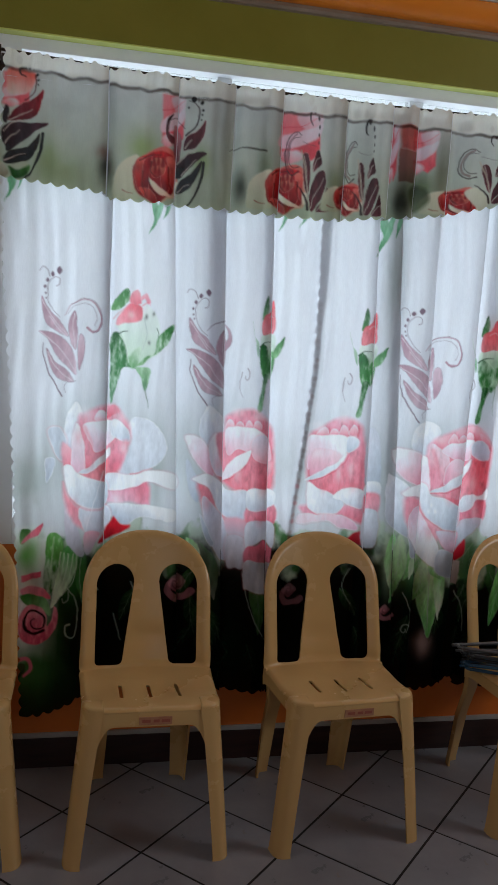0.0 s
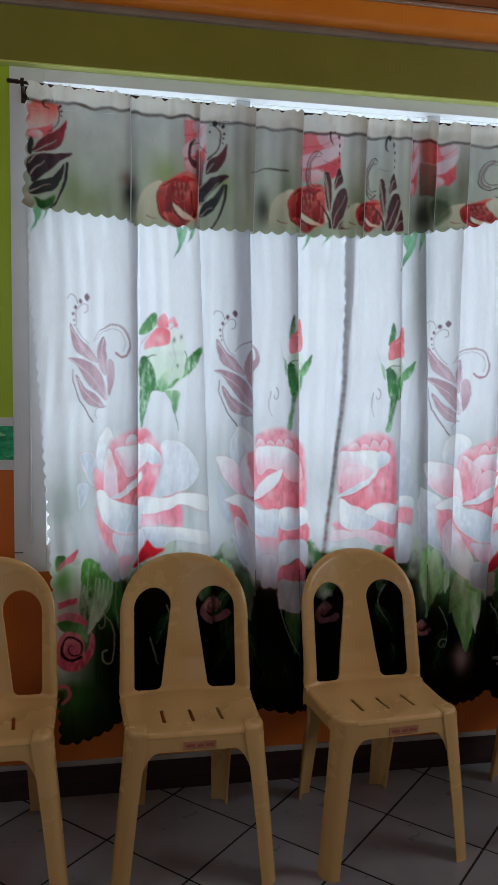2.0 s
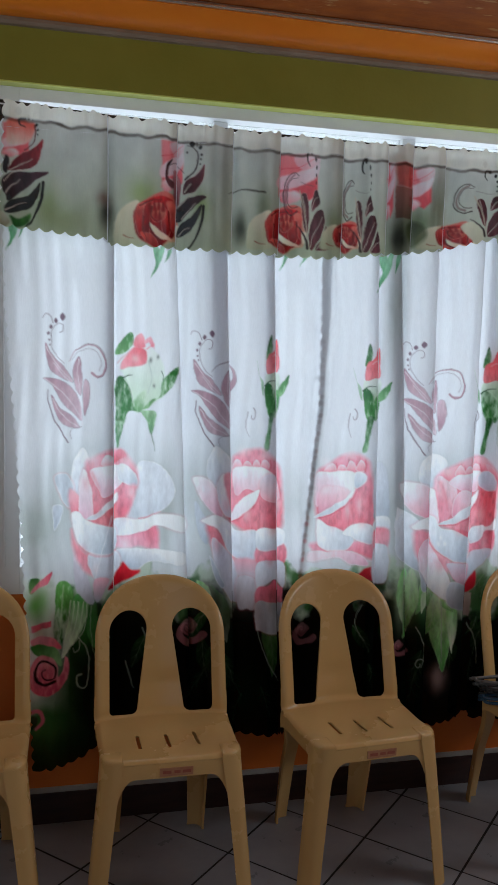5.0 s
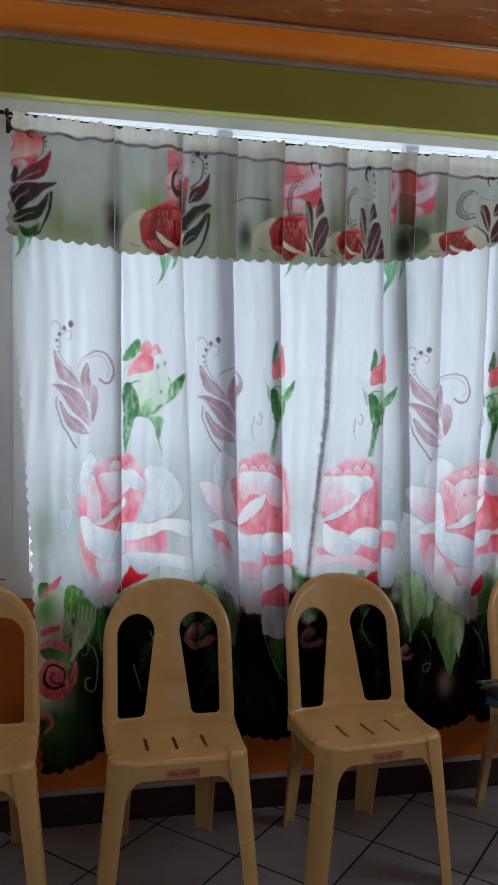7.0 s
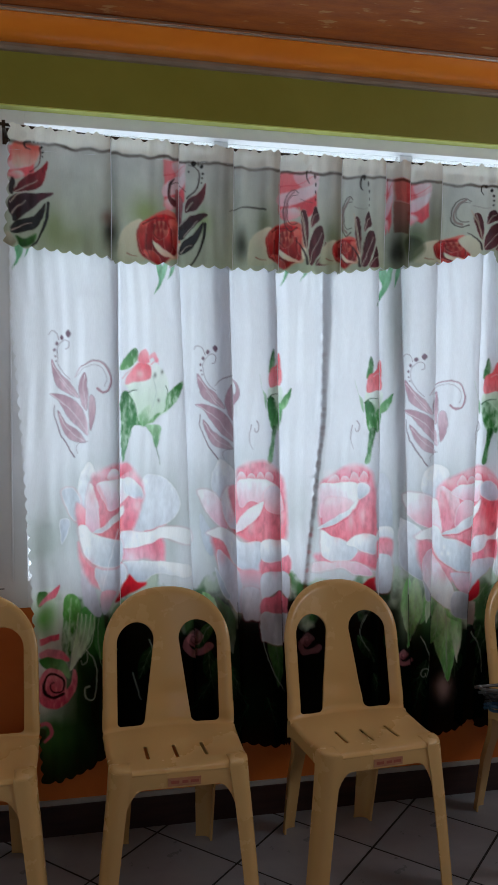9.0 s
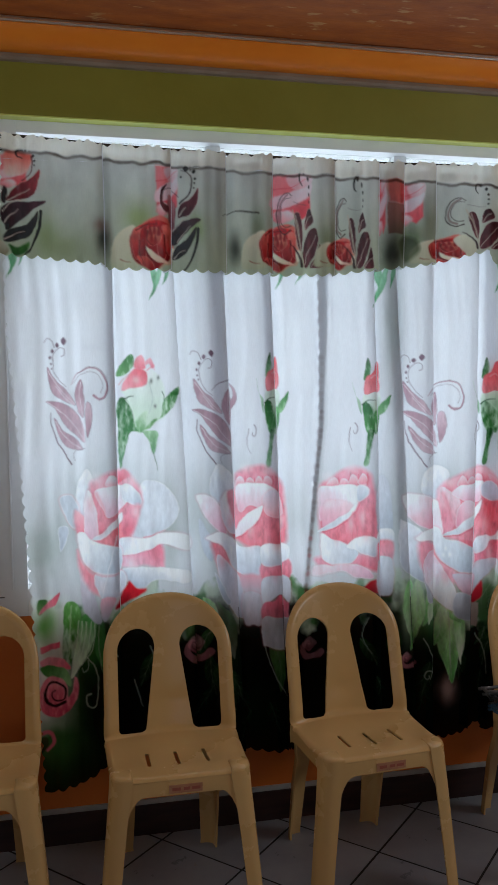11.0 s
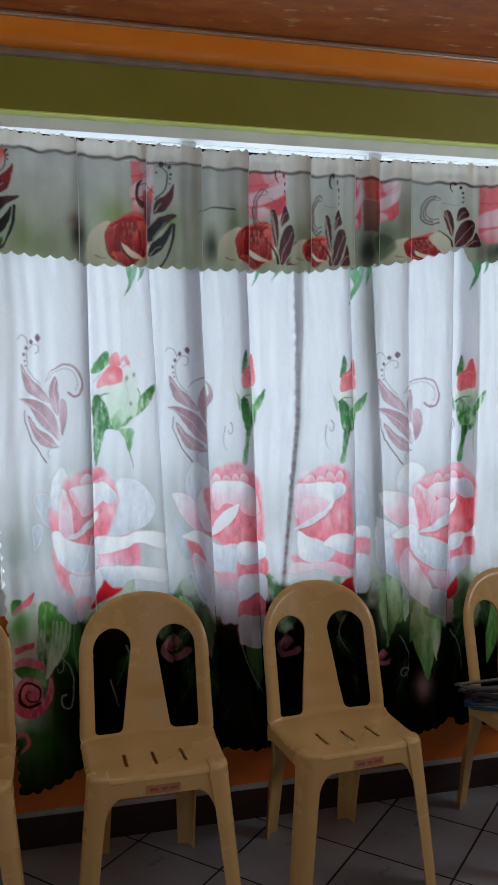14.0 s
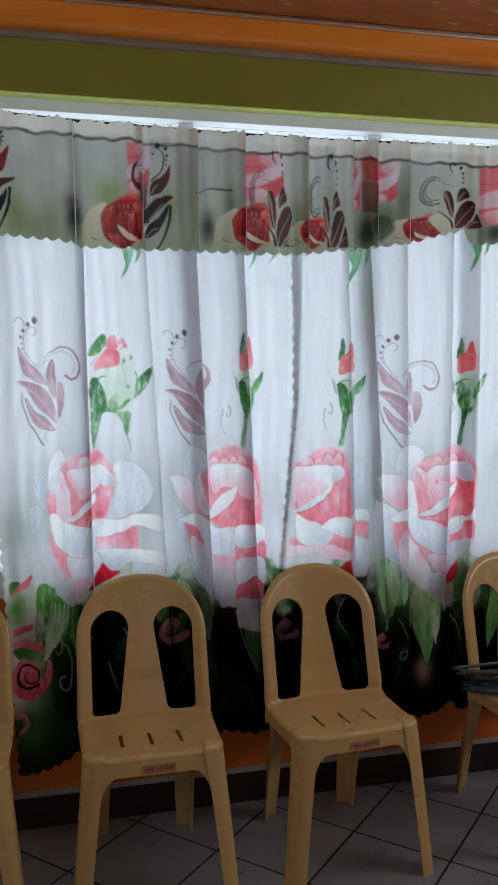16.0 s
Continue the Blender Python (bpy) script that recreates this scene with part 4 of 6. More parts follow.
pale = np.clip((0.84 - Z) / 0.05, 0, 1) * np.clip((-0.40 - X) / 0.04, 0, 1) * np.clip((Z - 0.40) / 0.08, 0, 1)
main.lay((slice(None), slice(None)), pale * 0.95, np.array(srgb(244, 250, 244)) * np.ones((1, 1, 3)))
for x, z, rx, rz, al, col in ((-0.47, 0.36, 0.08, 0.10, 0.95, (84, 138, 74)), (-0.43, 0.52, 0.045, 0.12, 0.85, (66, 112, 58)), (-0.36, 0.70, 0.035, 0.10, 0.8, (70, 132, 60)), (-0.40, 0.30, 0.05, 0.06, 0.5, (30, 60, 30)), (-0.49, 0.74, 0.035, 0.06, 0.7, (120, 176, 104)), (0.16, 0.42, 0.05, 0.09, 0.5, (28, 62, 40)),
                              (0.80, 0.437, 0.026, 0.04, 0.85, (190, 160, 152)), (0.06, 0.62, 0.03, 0.09, 0.4, (50, 84, 46)), (1.15, 0.6, 0.05, 0.1, 0.4, (40, 70, 40)), (-0.10, 0.75, 0.05, 0.05, 0.75, (150, 186, 128)),
                              (-0.26, 0.60, 0.04, 0.06, 0.3, (30, 54, 34)), (0.03, 0.50, 0.015, 0.06, 0.35, (96, 92, 84)), (-0.32, 0.46, 0.015, 0.07, 0.4, (90, 100, 84)), (0.662, 0.74, 0.028, 0.09, 0.95, (206, 232, 190)), (0.72, 0.72, 0.05, 0.07, 0.8, (96, 160, 80)), (0.80, 0.68, 0.05, 0.10, 0.75, (70, 140, 62))):
    main.blob(x, z, rx, rz, col, al)
# leaf fans and scrolls under the roses
pick = random.Random(11)
for k in range(46):
    x, z = pick.uniform(-0.34, 1.5), pick.uniform(0.42, 0.80)
    # higher leaves are lighter: print tone plus leaking daylight painted into the dye
    lit = max((z - 0.40) / 0.40, 0) ** 1.5
    turn, ln = pick.uniform(-2.3, -0.9), pick.uniform(0.07, 0.16)
    main.leaf((x, z), (x + ln * math.cos(turn), z + ln * math.sin(turn)), ln * pick.uniform(0.3, 0.45), (int(40 + 76 * lit), int(62 + 124 * lit), int(36 + 60 * lit)), (int(14 + 24 * lit), int(24 + 60 * lit), int(14 + 24 * lit)), pick.uniform(-0.01, 0.01),
              veins=3, vein=(int(110 + 110 * lit), int(126 + 110 * lit), int(106 + 104 * lit)), streak=0.4, alpha=0.3 + 0.3 * lit)
FAN = (((0.735, 0.80), (0.705, 0.66), 0.040, 0.01), ((0.665, 0.82), (0.680, 0.60), 0.052, -0.01), ((0.690, 0.82), (0.668, 0.58), 0.045, 0.008), ((0.745, 0.78), (0.765, 0.66), 0.048, 0.012), ((0.765, 0.76), (0.725, 0.665), 0.035, -0.01),
       ((0.785, 0.74), (0.815, 0.455), 0.078, 0.004), ((0.770, 0.745), (0.835, 0.715), 0.036, 0.012), ((0.835, 0.74), (0.845, 0.52), 0.040, 0.0), ((0.775, 0.70), (0.758, 0.585), 0.042, 0.01), ((0.805, 0.73), (0.845, 0.66), 0.036, -0.008),
       ((0.05, 0.76), (0.075, 0.60), 0.05, 0.0), ((0.02, 0.78), (0.05, 0.64), 0.04, 0.0), ((0.20, 0.66), (0.225, 0.48), 0.05, 0.01), ((-0.02, 0.80), (0.03, 0.72), 0.035, 0.0), ((1.03, 0.80), (1.10, 0.72), 0.05, 0.01), ((1.08, 0.74), (1.03, 0.5), 0.06, 0.0))
for k, (b, t, w, bend) in enumerate(FAN):
    dim = 0.55 if b[0] > 0 and b[0] < 0.3 else 1.0
    main.leaf(b, t, w, tuple(int(c * dim) for c in ((184, 244, 150), (146, 232, 122), (222, 250, 196))[k % 3]), tuple(int(c * dim) for c in ((96, 186, 84), (240, 250, 226), (112, 200, 100))[k % 3]), bend, veins=5, rim=tuple(int(c * dim) for c in (190, 220, 178)), vein=tuple(int(c * dim) for c in (206, 230, 196)), streak=0.35)
for pts, w in ((((-0.345, 0.70), (-0.305, 0.62), (-0.31, 0.52)), 0.0016), (((-0.305, 0.68), (-0.29, 0.58), (-0.295, 0.50)), 0.0012), (((0.17, 0.66), (0.20, 0.55), (0.25, 0.46)), 0.0016), (((0.80, 0.70), (0.81, 0.55), (0.805, 0.47)), 0.0018),
               (((0.71, 0.62), (0.745, 0.55), (0.735, 0.48)), 0.0016), (((-0.19, 0.66), (-0.16, 0.60), (-0.13, 0.58)), 0.0014), (((-0.235, 0.55), (-0.22, 0.50), (-0.21, 0.47)), 0.0016), (((0.52, 0.70), (0.50, 0.64), (0.53, 0.58)), 0.0012), (((0.90, 0.62), (0.93, 0.56), (0.94, 0.48)), 0.0014)):
    main.stroke(pts, (196, 206, 192), w, w * 0.5, 0.75)
for x, z, r in ((0.725, 0.49, 0.022), (-0.30, 0.63, 0.012)):
    main.curl(x, z, r, 1.1, 0.2, (200, 210, 196), 0.0014, alpha=0.85)
for x, z, s, al in ((-0.045, 0.655, 0.95, 0.45), (0.652, 0.56, 0.6, 0.5), (0.318, 0.63, 0.8, 0.3)):
    main.curl(x, z - 0.005, 0.058 * s, 0.72, -0.5, (238, 160, 168), 0.013 * s, flip=-1, alpha=al)
    main.fill([(x - 0.03 * s, z), (x, z + 0.03 * s), (x + 0.032 * s, z), (x, z - 0.03 * s)], (244, 186, 192), (226, 130, 142), streak=0.2, alpha=al)
    main.curl(x, z, 0.036 * s, 1.25, 2.6, (30, 16, 18), 0.0042 * s, flip=-1, alpha=al)
foot = sheet(-0.664, 0.0728, 0.0002, 0.948, -0.0035, -0.0769)
main.blob(*foot((225, 250))[0], 0.03, 0.045, (112, 178, 84), 0.95)
main.fill(foot((195, 200), (205, 150), (240, 160), (215, 205)), (70, 130, 56), (150, 190, 130), streak=0.3)
main.fill(foot((203, 205), (240, 165), (290, 124), (275, 165), (235, 192)), (226, 72, 100), (243, 170, 182), streak=0.3)
main.fill(foot((308, 175), (345, 165), (375, 210), (352, 300), (322, 440), (296, 370), (300, 270)), (118, 188, 92), (46, 110, 44), streak=0.35, mottle=0.5)
main.stroke(foot((335, 180), (325, 290), (318, 430)), (196, 222, 180), 0.0016, 0.0008, 0.7)
main.fill(foot((385, 210), (440, 225), (450, 260), (430, 300), (380, 400), (328, 470), (335, 400), (355, 300)), (84, 160, 74), (226, 238, 214), streak=0.35)
for u in (362, 378, 394, 412, 430):
    main.stroke(foot((330, 465), (u - 16, 350), (u, 240)), (216, 234, 204), 0.0005, 0.0016, 0.75)
main.fill(foot((440, 250), (468, 262), (466, 420), (440, 400), (425, 340)), (52, 110, 52), (90, 150, 84), streak=0.3)
main.stroke(foot((447, 258), (440, 340), (455, 440), (464, 500)), (170, 200, 160), 0.0012, 0.0006, 0.7)
main.fill(foot((205, 340), (285, 318), (286, 342), (208, 366)), (232, 92, 120), (240, 140, 158), streak=0.25, round_off=False)
main.fill(foot((205, 392), (250, 380), (300, 388), (322, 430), (240, 420), (208, 412)), (242, 170, 184), (236, 120, 140), streak=0.25)
main.fill(foot((205, 415), (290, 420), (325, 470), (322, 500), (290, 470), (230, 460)), (70, 140, 66), (150, 200, 140), streak=0.3)
main.fill(foot((196, 520), (218, 470), (260, 456), (305, 480), (312, 540), (330, 520), (340, 462), (356, 490), (346, 560), (300, 606), (250, 620), (208, 590)), (240, 150, 166), (228, 92, 118), streak=0.3, mottle=0.25)
main.stroke(foot((300, 560), (250, 574), (222, 535), (232, 490), (270, 480), (300, 505), (298, 545), (262, 552), (248, 528), (262, 512)), (24, 20, 20), 0.005, 0.0016)
main.stroke(foot((195, 680), (235, 680), (250, 720), (225, 750)), (236, 130, 150), 0.007, 0.004, 0.9)
main.fill(foot((196, 700), (225, 700), (228, 735), (198, 755)), (80, 92, 56), (50, 70, 40))
main.stroke(foot((392, 380), (428, 430), (436, 520), (425, 575), (395, 580), (386, 545), (405, 530)), (200, 212, 190), 0.0012, 0.0020, 0.85)
main.stroke(foot((398, 395), (394, 430), (378, 445), (372, 432)), (196, 208, 186), 0.0012, 0.0008, 0.8)
# green leaf tips that hang below the valance
for x, z, s in ((-0.165, 1.80, 1.0), (0.546, 1.82, 1.35), (0.965, 1.86, 1.2), (0.225, 1.83, 0.9), (0.285, 1.82, 0.6), (-0.575, 1.84, 0.8), (1.09, 1.85, 1.0)):
    for dx, tx, ln, wd in ((-0.014, 0.004, 0.055, 0.018), (0.016, -0.012, 0.090, 0.015), (0.034, 0.030, 0.045, 0.012)):
        main.leaf((x + 0.01 + dx * s, z + 0.02), (x + tx * s, z - ln * s), wd * s, (166, 208, 178), (58, 140, 82), 0.006, rim=(120, 178, 130), veins=0, streak=0.3)
# sprays, buds and roses, repeat by repeat
leaf_spray(main, -0.482, -0.300, 1.600, 1.225)
leaf_spray(main, -0.052, 0.092, 1.564, 1.204, True)
leaf_spray(main, 0.630, 0.846, 1.553, 1.187)
leaf_spray(main, 1.080, 1.296, 1.553, 1.187)
rose_bud(main)
narrow_bud(main, 0.202, 1.542, 1.205, 0.048)
narrow_bud(main, 0.528, 1.526, 1.200, 0.060)
narrow_bud(main, 0.945, 1.530, 1.195, 0.064)
for x, z in ((0.140, 1.31), (0.470, 1.31), (0.900, 1.31)):
    main.curl(x, z, 0.024, 0.7, 1.3, LINE, 0.0018, 0.6, flip=-1, alpha=0.7)
    main.stroke([(x - 0.012, z + 0.01), (x - 0.018, z - 0.03), (x - 0.008, z - 0.065)], LINE, 0.0014, 0.0006, 0.7)
side_rose(main, sheet(-0.5141, 0.0586, -0.0011, 1.2711, -0.003, -0.0602))
PLEAT = sheet(-0.0581, 0.0760, -0.0002, 1.2636, -0.0042, -0.0741)
tall_rose(main, PLEAT)
main.clip = np.clip((X - edge_b(Z)) / 0.004, 0, 1)
cut_rose(main, PLEAT)
main.clip = None
# grey along the scalloped edge: dimming of the doubled hem painted into the dye
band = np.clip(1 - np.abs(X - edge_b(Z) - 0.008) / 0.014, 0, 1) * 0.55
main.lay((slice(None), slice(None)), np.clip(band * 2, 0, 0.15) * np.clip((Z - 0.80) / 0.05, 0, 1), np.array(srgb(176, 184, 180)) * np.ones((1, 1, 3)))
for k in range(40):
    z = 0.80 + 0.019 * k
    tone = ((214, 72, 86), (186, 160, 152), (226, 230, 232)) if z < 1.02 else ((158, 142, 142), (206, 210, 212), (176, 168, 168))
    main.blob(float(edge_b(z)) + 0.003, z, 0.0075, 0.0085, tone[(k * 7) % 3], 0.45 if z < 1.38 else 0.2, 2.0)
full_rose(main, sheet(0.5618, 0.0678, 0.0007, 1.2081, -0.0036, -0.0629))
main.fill([(0.880, 0.725), (0.912, 0.722), (0.906, 0.642), (0.882, 0.648)], (196, 184, 176), (170, 150, 140), streak=0.1, round_off=False)
full_rose(main, sheet(1.010, 0.0678, 0.0007, 1.2081, -0.0036, -0.0629))

# ---- valance
val = Print(-0.66, 1.80, 1.74, 2.22)
XV, ZV = val.X, val.Z
g = np.clip((2.12 - ZV) / 0.30, 0, 1)[..., None]
val.c[:] = np.array(srgb(238, 240, 236)) * (1 - g) + np.array(srgb(214, 220, 196)) * g
val.c *= (0.66 + 0.24 * val.broad)[..., None]
for x, z, rx, rz, col, al in ((-0.305, 1.885, 0.022, 0.05, (34, 28, 20), 0.95), (-0.315, 1.93, 0.02, 0.02, (130, 60, 48), 0.5), (0.092, 1.87, 0.02, 0.05, (52, 58, 40), 0.85), (-0.20, 1.95, 0.05, 0.05, (160, 176, 104), 0.7), (-0.42, 1.86, 0.08, 0.05, (150, 160, 112), 0.6),
                              (0.60, 1.87, 0.03, 0.06, (30, 34, 22), 0.95), (0.66, 1.92, 0.05, 0.05, (110, 130, 84), 0.8), (0.38, 1.90, 0.03, 0.05, (128, 140, 96), 0.6), (-0.03, 1.93, 0.03, 0.04, (150, 170, 96), 0.6), (0.16, 1.93, 0.025, 0.06, (112, 128, 84), 0.6),
                              (0.72, 1.97, 0.025, 0.09, (120, 124, 92), 0.6), (1.05, 1.88, 0.06, 0.04, (40, 56, 30), 0.9), (-0.47, 1.90, 0.03, 0.06, (140, 158, 90), 0.5)):
    val.blob(x, z, rx, rz, col, al)
# pink cloth-of-roses patches in the upper half
for x0, x1, z1, z0 in ((-0.150, -0.085, 2.105, 1.97), (0.205, 0.325, 2.10, 1.965), (0.622, 0.70, 2.09, 1.97), (0.985, 1.16, 2.09, 1.92), (-0.592, -0.52, 2.115, 2.03), (0.552, 0.578, 2.10, 1.94)):
    w, h = x1 - x0, z1 - z0
    val.fill([(x0, z1), (x1, z1), (x1, z0 + 0.15 * h), (x0 + 0.7 * w, z0 - 0.05 * h), (x0 + 0.35 * w, z0 + 0.12 * h), (x0, z0)], (240, 158, 162), (226, 112, 120), round_off=False, streak=0.14, soft=0.006)
    val.fill([(x0, z0 + 0.45 * h), (x0 + 0.5 * w, z0 + 0.62 * h), (x1, z0 + 0.85 * h), (x1, z0 + 0.55 * h), (x0 + 0.55 * w, z0 + 0.3 * h), (x0, z0 + 0.22 * h)], (238, 230, 232), (242, 200, 205), streak=0.05, soft=0.006)
    val.fill([(x0 + 0.4 * w, z1 - 0.06 * h), (x1, z1), (x1, z1 - 0.2 * h), (x0 + 0.6 * w, z1 - 0.34 * h)], (244, 230, 232), (240, 190, 196), soft=0.006)
    val.fill([(x0, z0 + 0.1 * h), (x0 + 0.4 * w, z0 + 0.2 * h), (x0 + 0.6 * w, z0 + 0.05 * h), (x0 + 0.2 * w, z0 - 0.1 * h)], (244, 226, 226), (226, 140, 146), soft=0.008)
    val.stroke([(x0, z0 + 0.66 * h), (x0 + 0.5 * w, z0 + 0.72 * h), (x1, z0 + 0.95 * h)], (214, 78, 92), 0.0018, 0.0006, 0.6)
val.fill([(0.580, 2.105), (0.630, 2.105), (0.632, 2.02), (0.585, 2.03)], (218, 112, 96), (204, 96, 92), streak=0.2, round_off=False, alpha=0.8, soft=0.01)
val.fill([(0.582, 2.03), (0.632, 2.02), (0.63, 1.93), (0.585, 1.93)], (176, 110, 98), (120, 96, 80), round_off=False, alpha=0.8)


# motifs of the print
MAROON, MAROON2, JET = (128, 78, 84), (66, 38, 42), (20, 13, 14)


def v_leaves(a):
    """Brown-red leaves with pale veins, a scroll beside them and dots above."""
    for k, (pts, vein) in enumerate(((((512, 285), (545, 285), (565, 340), (560, 420), (535, 400), (515, 340)), ((520, 290), (540, 350), (558, 415))),
                                     (((582, 340), (590, 285), (618, 265), (645, 310), (610, 330)), ((585, 338), (605, 300), (625, 290))),
                                     (((568, 470), (575, 400), (610, 345), (660, 335), (682, 370), (655, 430), (605, 478)), ((575, 470), (610, 420), (665, 360))),
                                     (((622, 480), (660, 440), (690, 395), (716, 450), (712, 480)), ((630, 478), (670, 450), (700, 440))))):
        val.fill(a(*pts), (84, 54, 56) if k % 2 else (108, 68, 70), MAROON, streak=0.4, rim=(214, 200, 188), rim_w=0.002, soft=0.003)
        val.stroke(a(*vein), (214, 200, 188), 0.0013, 0.0007, 0.85)
    val.stroke(a((500, 270), (530, 340), (555, 420), (565, 480)), (206, 196, 176), 0.0018, 0.0012, 0.85)
    val.stroke(a((478, 388), (515, 410), (545, 440), (556, 475)), MAROON2, 0.001, 0.004, 0.9)
    val.stroke(a((495, 216), (468, 204), (425, 222), (400, 270), (402, 325), (440, 356), (486, 342)), MAROON2, 0.0010, 0.0020, 0.9)
    val.stroke(a((490, 222), (450, 228), (424, 262), (424, 305), (450, 328), (486, 326)), MAROON2, 0.0008, 0.0014, 0.8)
    val.stroke(a((470, 210), (430, 236), (411, 280), (416, 325), (448, 342)), MAROON, 0.0022, 0.0040, 0.55)
    val.stroke(a((505, 240), (560, 252), (600, 252)), (120, 104, 100), 0.0008, 0.0004, 0.7)
    for u, v, rr in ((545, 100, 14), (575, 132, 10), (603, 158, 7), (612, 188, 6), (612, 215, 5), (610, 240, 4)):
        val.fill(a((u - rr, v), (u, v - rr * 1.3), (u + rr, v), (u, v + rr * 1.3)), JET, soft=0.003)
    val.stroke(a((572, 120), (548, 140), (546, 165), (562, 182)), JET, 0.0035, 0.0012)
    val.stroke(a((575, 130), (592, 112), (606, 106)), JET, 0.0009, 0.0006, 0.8)


def v_rose(a):
    """A red rose with cream outer petals, many narrow petals folded round its heart."""
    cream, red, dark, deep = (232, 224, 204), (208, 52, 54), (140, 14, 24), (96, 8, 16)
    val.fill(a((28, 480), (80, 412), (145, 396), (140, 500), (160, 610), (60, 624), (18, 600)), cream, (196, 198, 170), soft=0.006)
    val.fill(a((150, 405), (215, 365), (285, 345), (335, 385), (338, 470), (352, 520), (340, 600), (300, 612), (242, 648), (190, 615), (135, 575), (114, 470)), (226, 134, 122), (214, 196, 168), soft=0.005)
    val.fill(a((116, 465), (150, 404), (240, 372), (318, 392), (332, 480), (330, 575), (296, 600), (240, 645), (190, 612), (134, 570)), red, dark, streak=0.45, soft=0.005)
    for pts, c0, c1 in ((((122, 470), (140, 418), (176, 404), (162, 470), (160, 560), (140, 560)), (226, 128, 116), (176, 30, 38)), (((168, 500), (172, 420), (208, 396), (200, 470), (196, 580), (176, 590)), (206, 70, 68), dark),
                        (((286, 400), (322, 402), (332, 470), (330, 560), (308, 520), (296, 450)), (232, 140, 126), (182, 34, 42)), (((262, 470), (300, 440), (312, 520), (296, 580), (268, 560)), (214, 84, 78), dark),
                        (((150, 560), (190, 560), (236, 600), (240, 640), (192, 612)), (226, 120, 108), (160, 24, 34)), (((206, 420), (262, 410), (286, 470), (244, 508), (212, 492)), (224, 150, 126), (176, 44, 46))):
        val.fill(a(*pts), c0, c1, streak=0.3, soft=0.004, rim=(238, 176, 162), rim_w=0.0022)
    for u, v in ((198, 416), (222, 408), (246, 406), (270, 414), (232, 446), (254, 458)):
        val.fill(a((u - 9, v + 34), (u - 3, v - 12), (u + 10, v + 32)), (150, 22, 30), (176, 36, 42), soft=0.005)
        val.stroke(a((u + 6, v + 30), (u + 10, v), (u + 14, v - 10)), (222, 130, 112), 0.0012, 0.0005, 0.25)
    val.fill(a((198, 506), (252, 552), (322, 598), (262, 592), (214, 556)), (246, 236, 216), (232, 196, 174), soft=0.003)
    for line in (((196, 512), (212, 566), (262, 602)), ((166, 470), (168, 540), (184, 596)), ((300, 450), (304, 520), (316, 566)), ((208, 424), (206, 470), (240, 508)), ((150, 420), (200, 392), (262, 392))):
        val.stroke(a(*line), deep, 0.0022, 0.0008, 0.75)
    val.stroke(a((66, 570), (90, 585), (120, 588)), (150, 40, 40), 0.0018, 0.0008, 0.7)
    val.fill(a((334, 520), (356, 520), (352, 575), (336, 580)), cream, soft=0.004)


def v_cluster(a):
    """Dark leaves that rise from a rose's side over the pink cloth."""
    val.fill(a((375, 350), (388, 285), (440, 250), (478, 194), (472, 270), (440, 332), (400, 346)), (150, 78, 86), (92, 50, 58), streak=0.3, rim=(206, 170, 166), rim_w=0.002)
    val.fill(a((318, 232), (362, 300), (357, 400), (340, 432), (318, 330)), (206, 150, 152), (122, 66, 74), streak=0.3, rim=(120, 70, 76), rim_w=0.002)
    val.fill(a((318, 326), (290, 312), (273, 270), (278, 205), (312, 178), (292, 220), (290, 270), (320, 300)), MAROON2, (150, 90, 94), streak=0.2)
    val.stroke(a((390, 96), (428, 114), (445, 150), (430, 228), (385, 276)), MAROON2, 0.0008, 0.0026, 0.9)
    val.stroke(a((290, 210), (330, 200), (378, 240)), MAROON2, 0.0012, 0.0008, 0.8)
    val.fill(a((340, 492), (348, 424), (402, 368), (496, 368), (442, 412), (402, 452), (370, 490)), (90, 52, 56), (44, 26, 28), streak=0.35)
    val.fill(a((350, 578), (362, 512), (420, 470), (466, 410), (452, 482), (420, 542)), (64, 44, 44), (40, 30, 28), streak=0.35)
    for vein in (((372, 480), (410, 430), (440, 400)), ((356, 570), (380, 540), (415, 530)), ((384, 340), (410, 305), (415, 300)), ((345, 425), (400, 365), (440, 350))):
        val.stroke(a(*vein), (206, 196, 184), 0.0018, 0.0008, 0.85)
    val.stroke(a((476, 420), (466, 520), (430, 610), (392, 652)), (40, 30, 26), 0.0044, 0.0022, 0.95)
    for u, v, rr in ((416, 88, 15), (455, 110, 9), (462, 147, 6), (458, 170, 5), (455, 195, 4), (392, 130, 5)):
        val.fill(a((u - rr, v), (u, v - rr * 1.2), (u + rr, v), (u, v + rr * 1.2)), JET, soft=0.003)
    val.stroke(a((440, 104), (440, 72), (468, 54), (482, 84)), JET, 0.0010, 0.0006, 0.85)


def stretched(a, u0, u1, v0, v1, fu0, fu1, fv0, fv1):
    def at(*uv):
        return a(*[(u0 + (u - fu0) / (fu1 - fu0) * (u1 - u0), v0 + (v - fv0) / (fv1 - fv0) * (v1 - v0)) for u, v in uv])
    return at


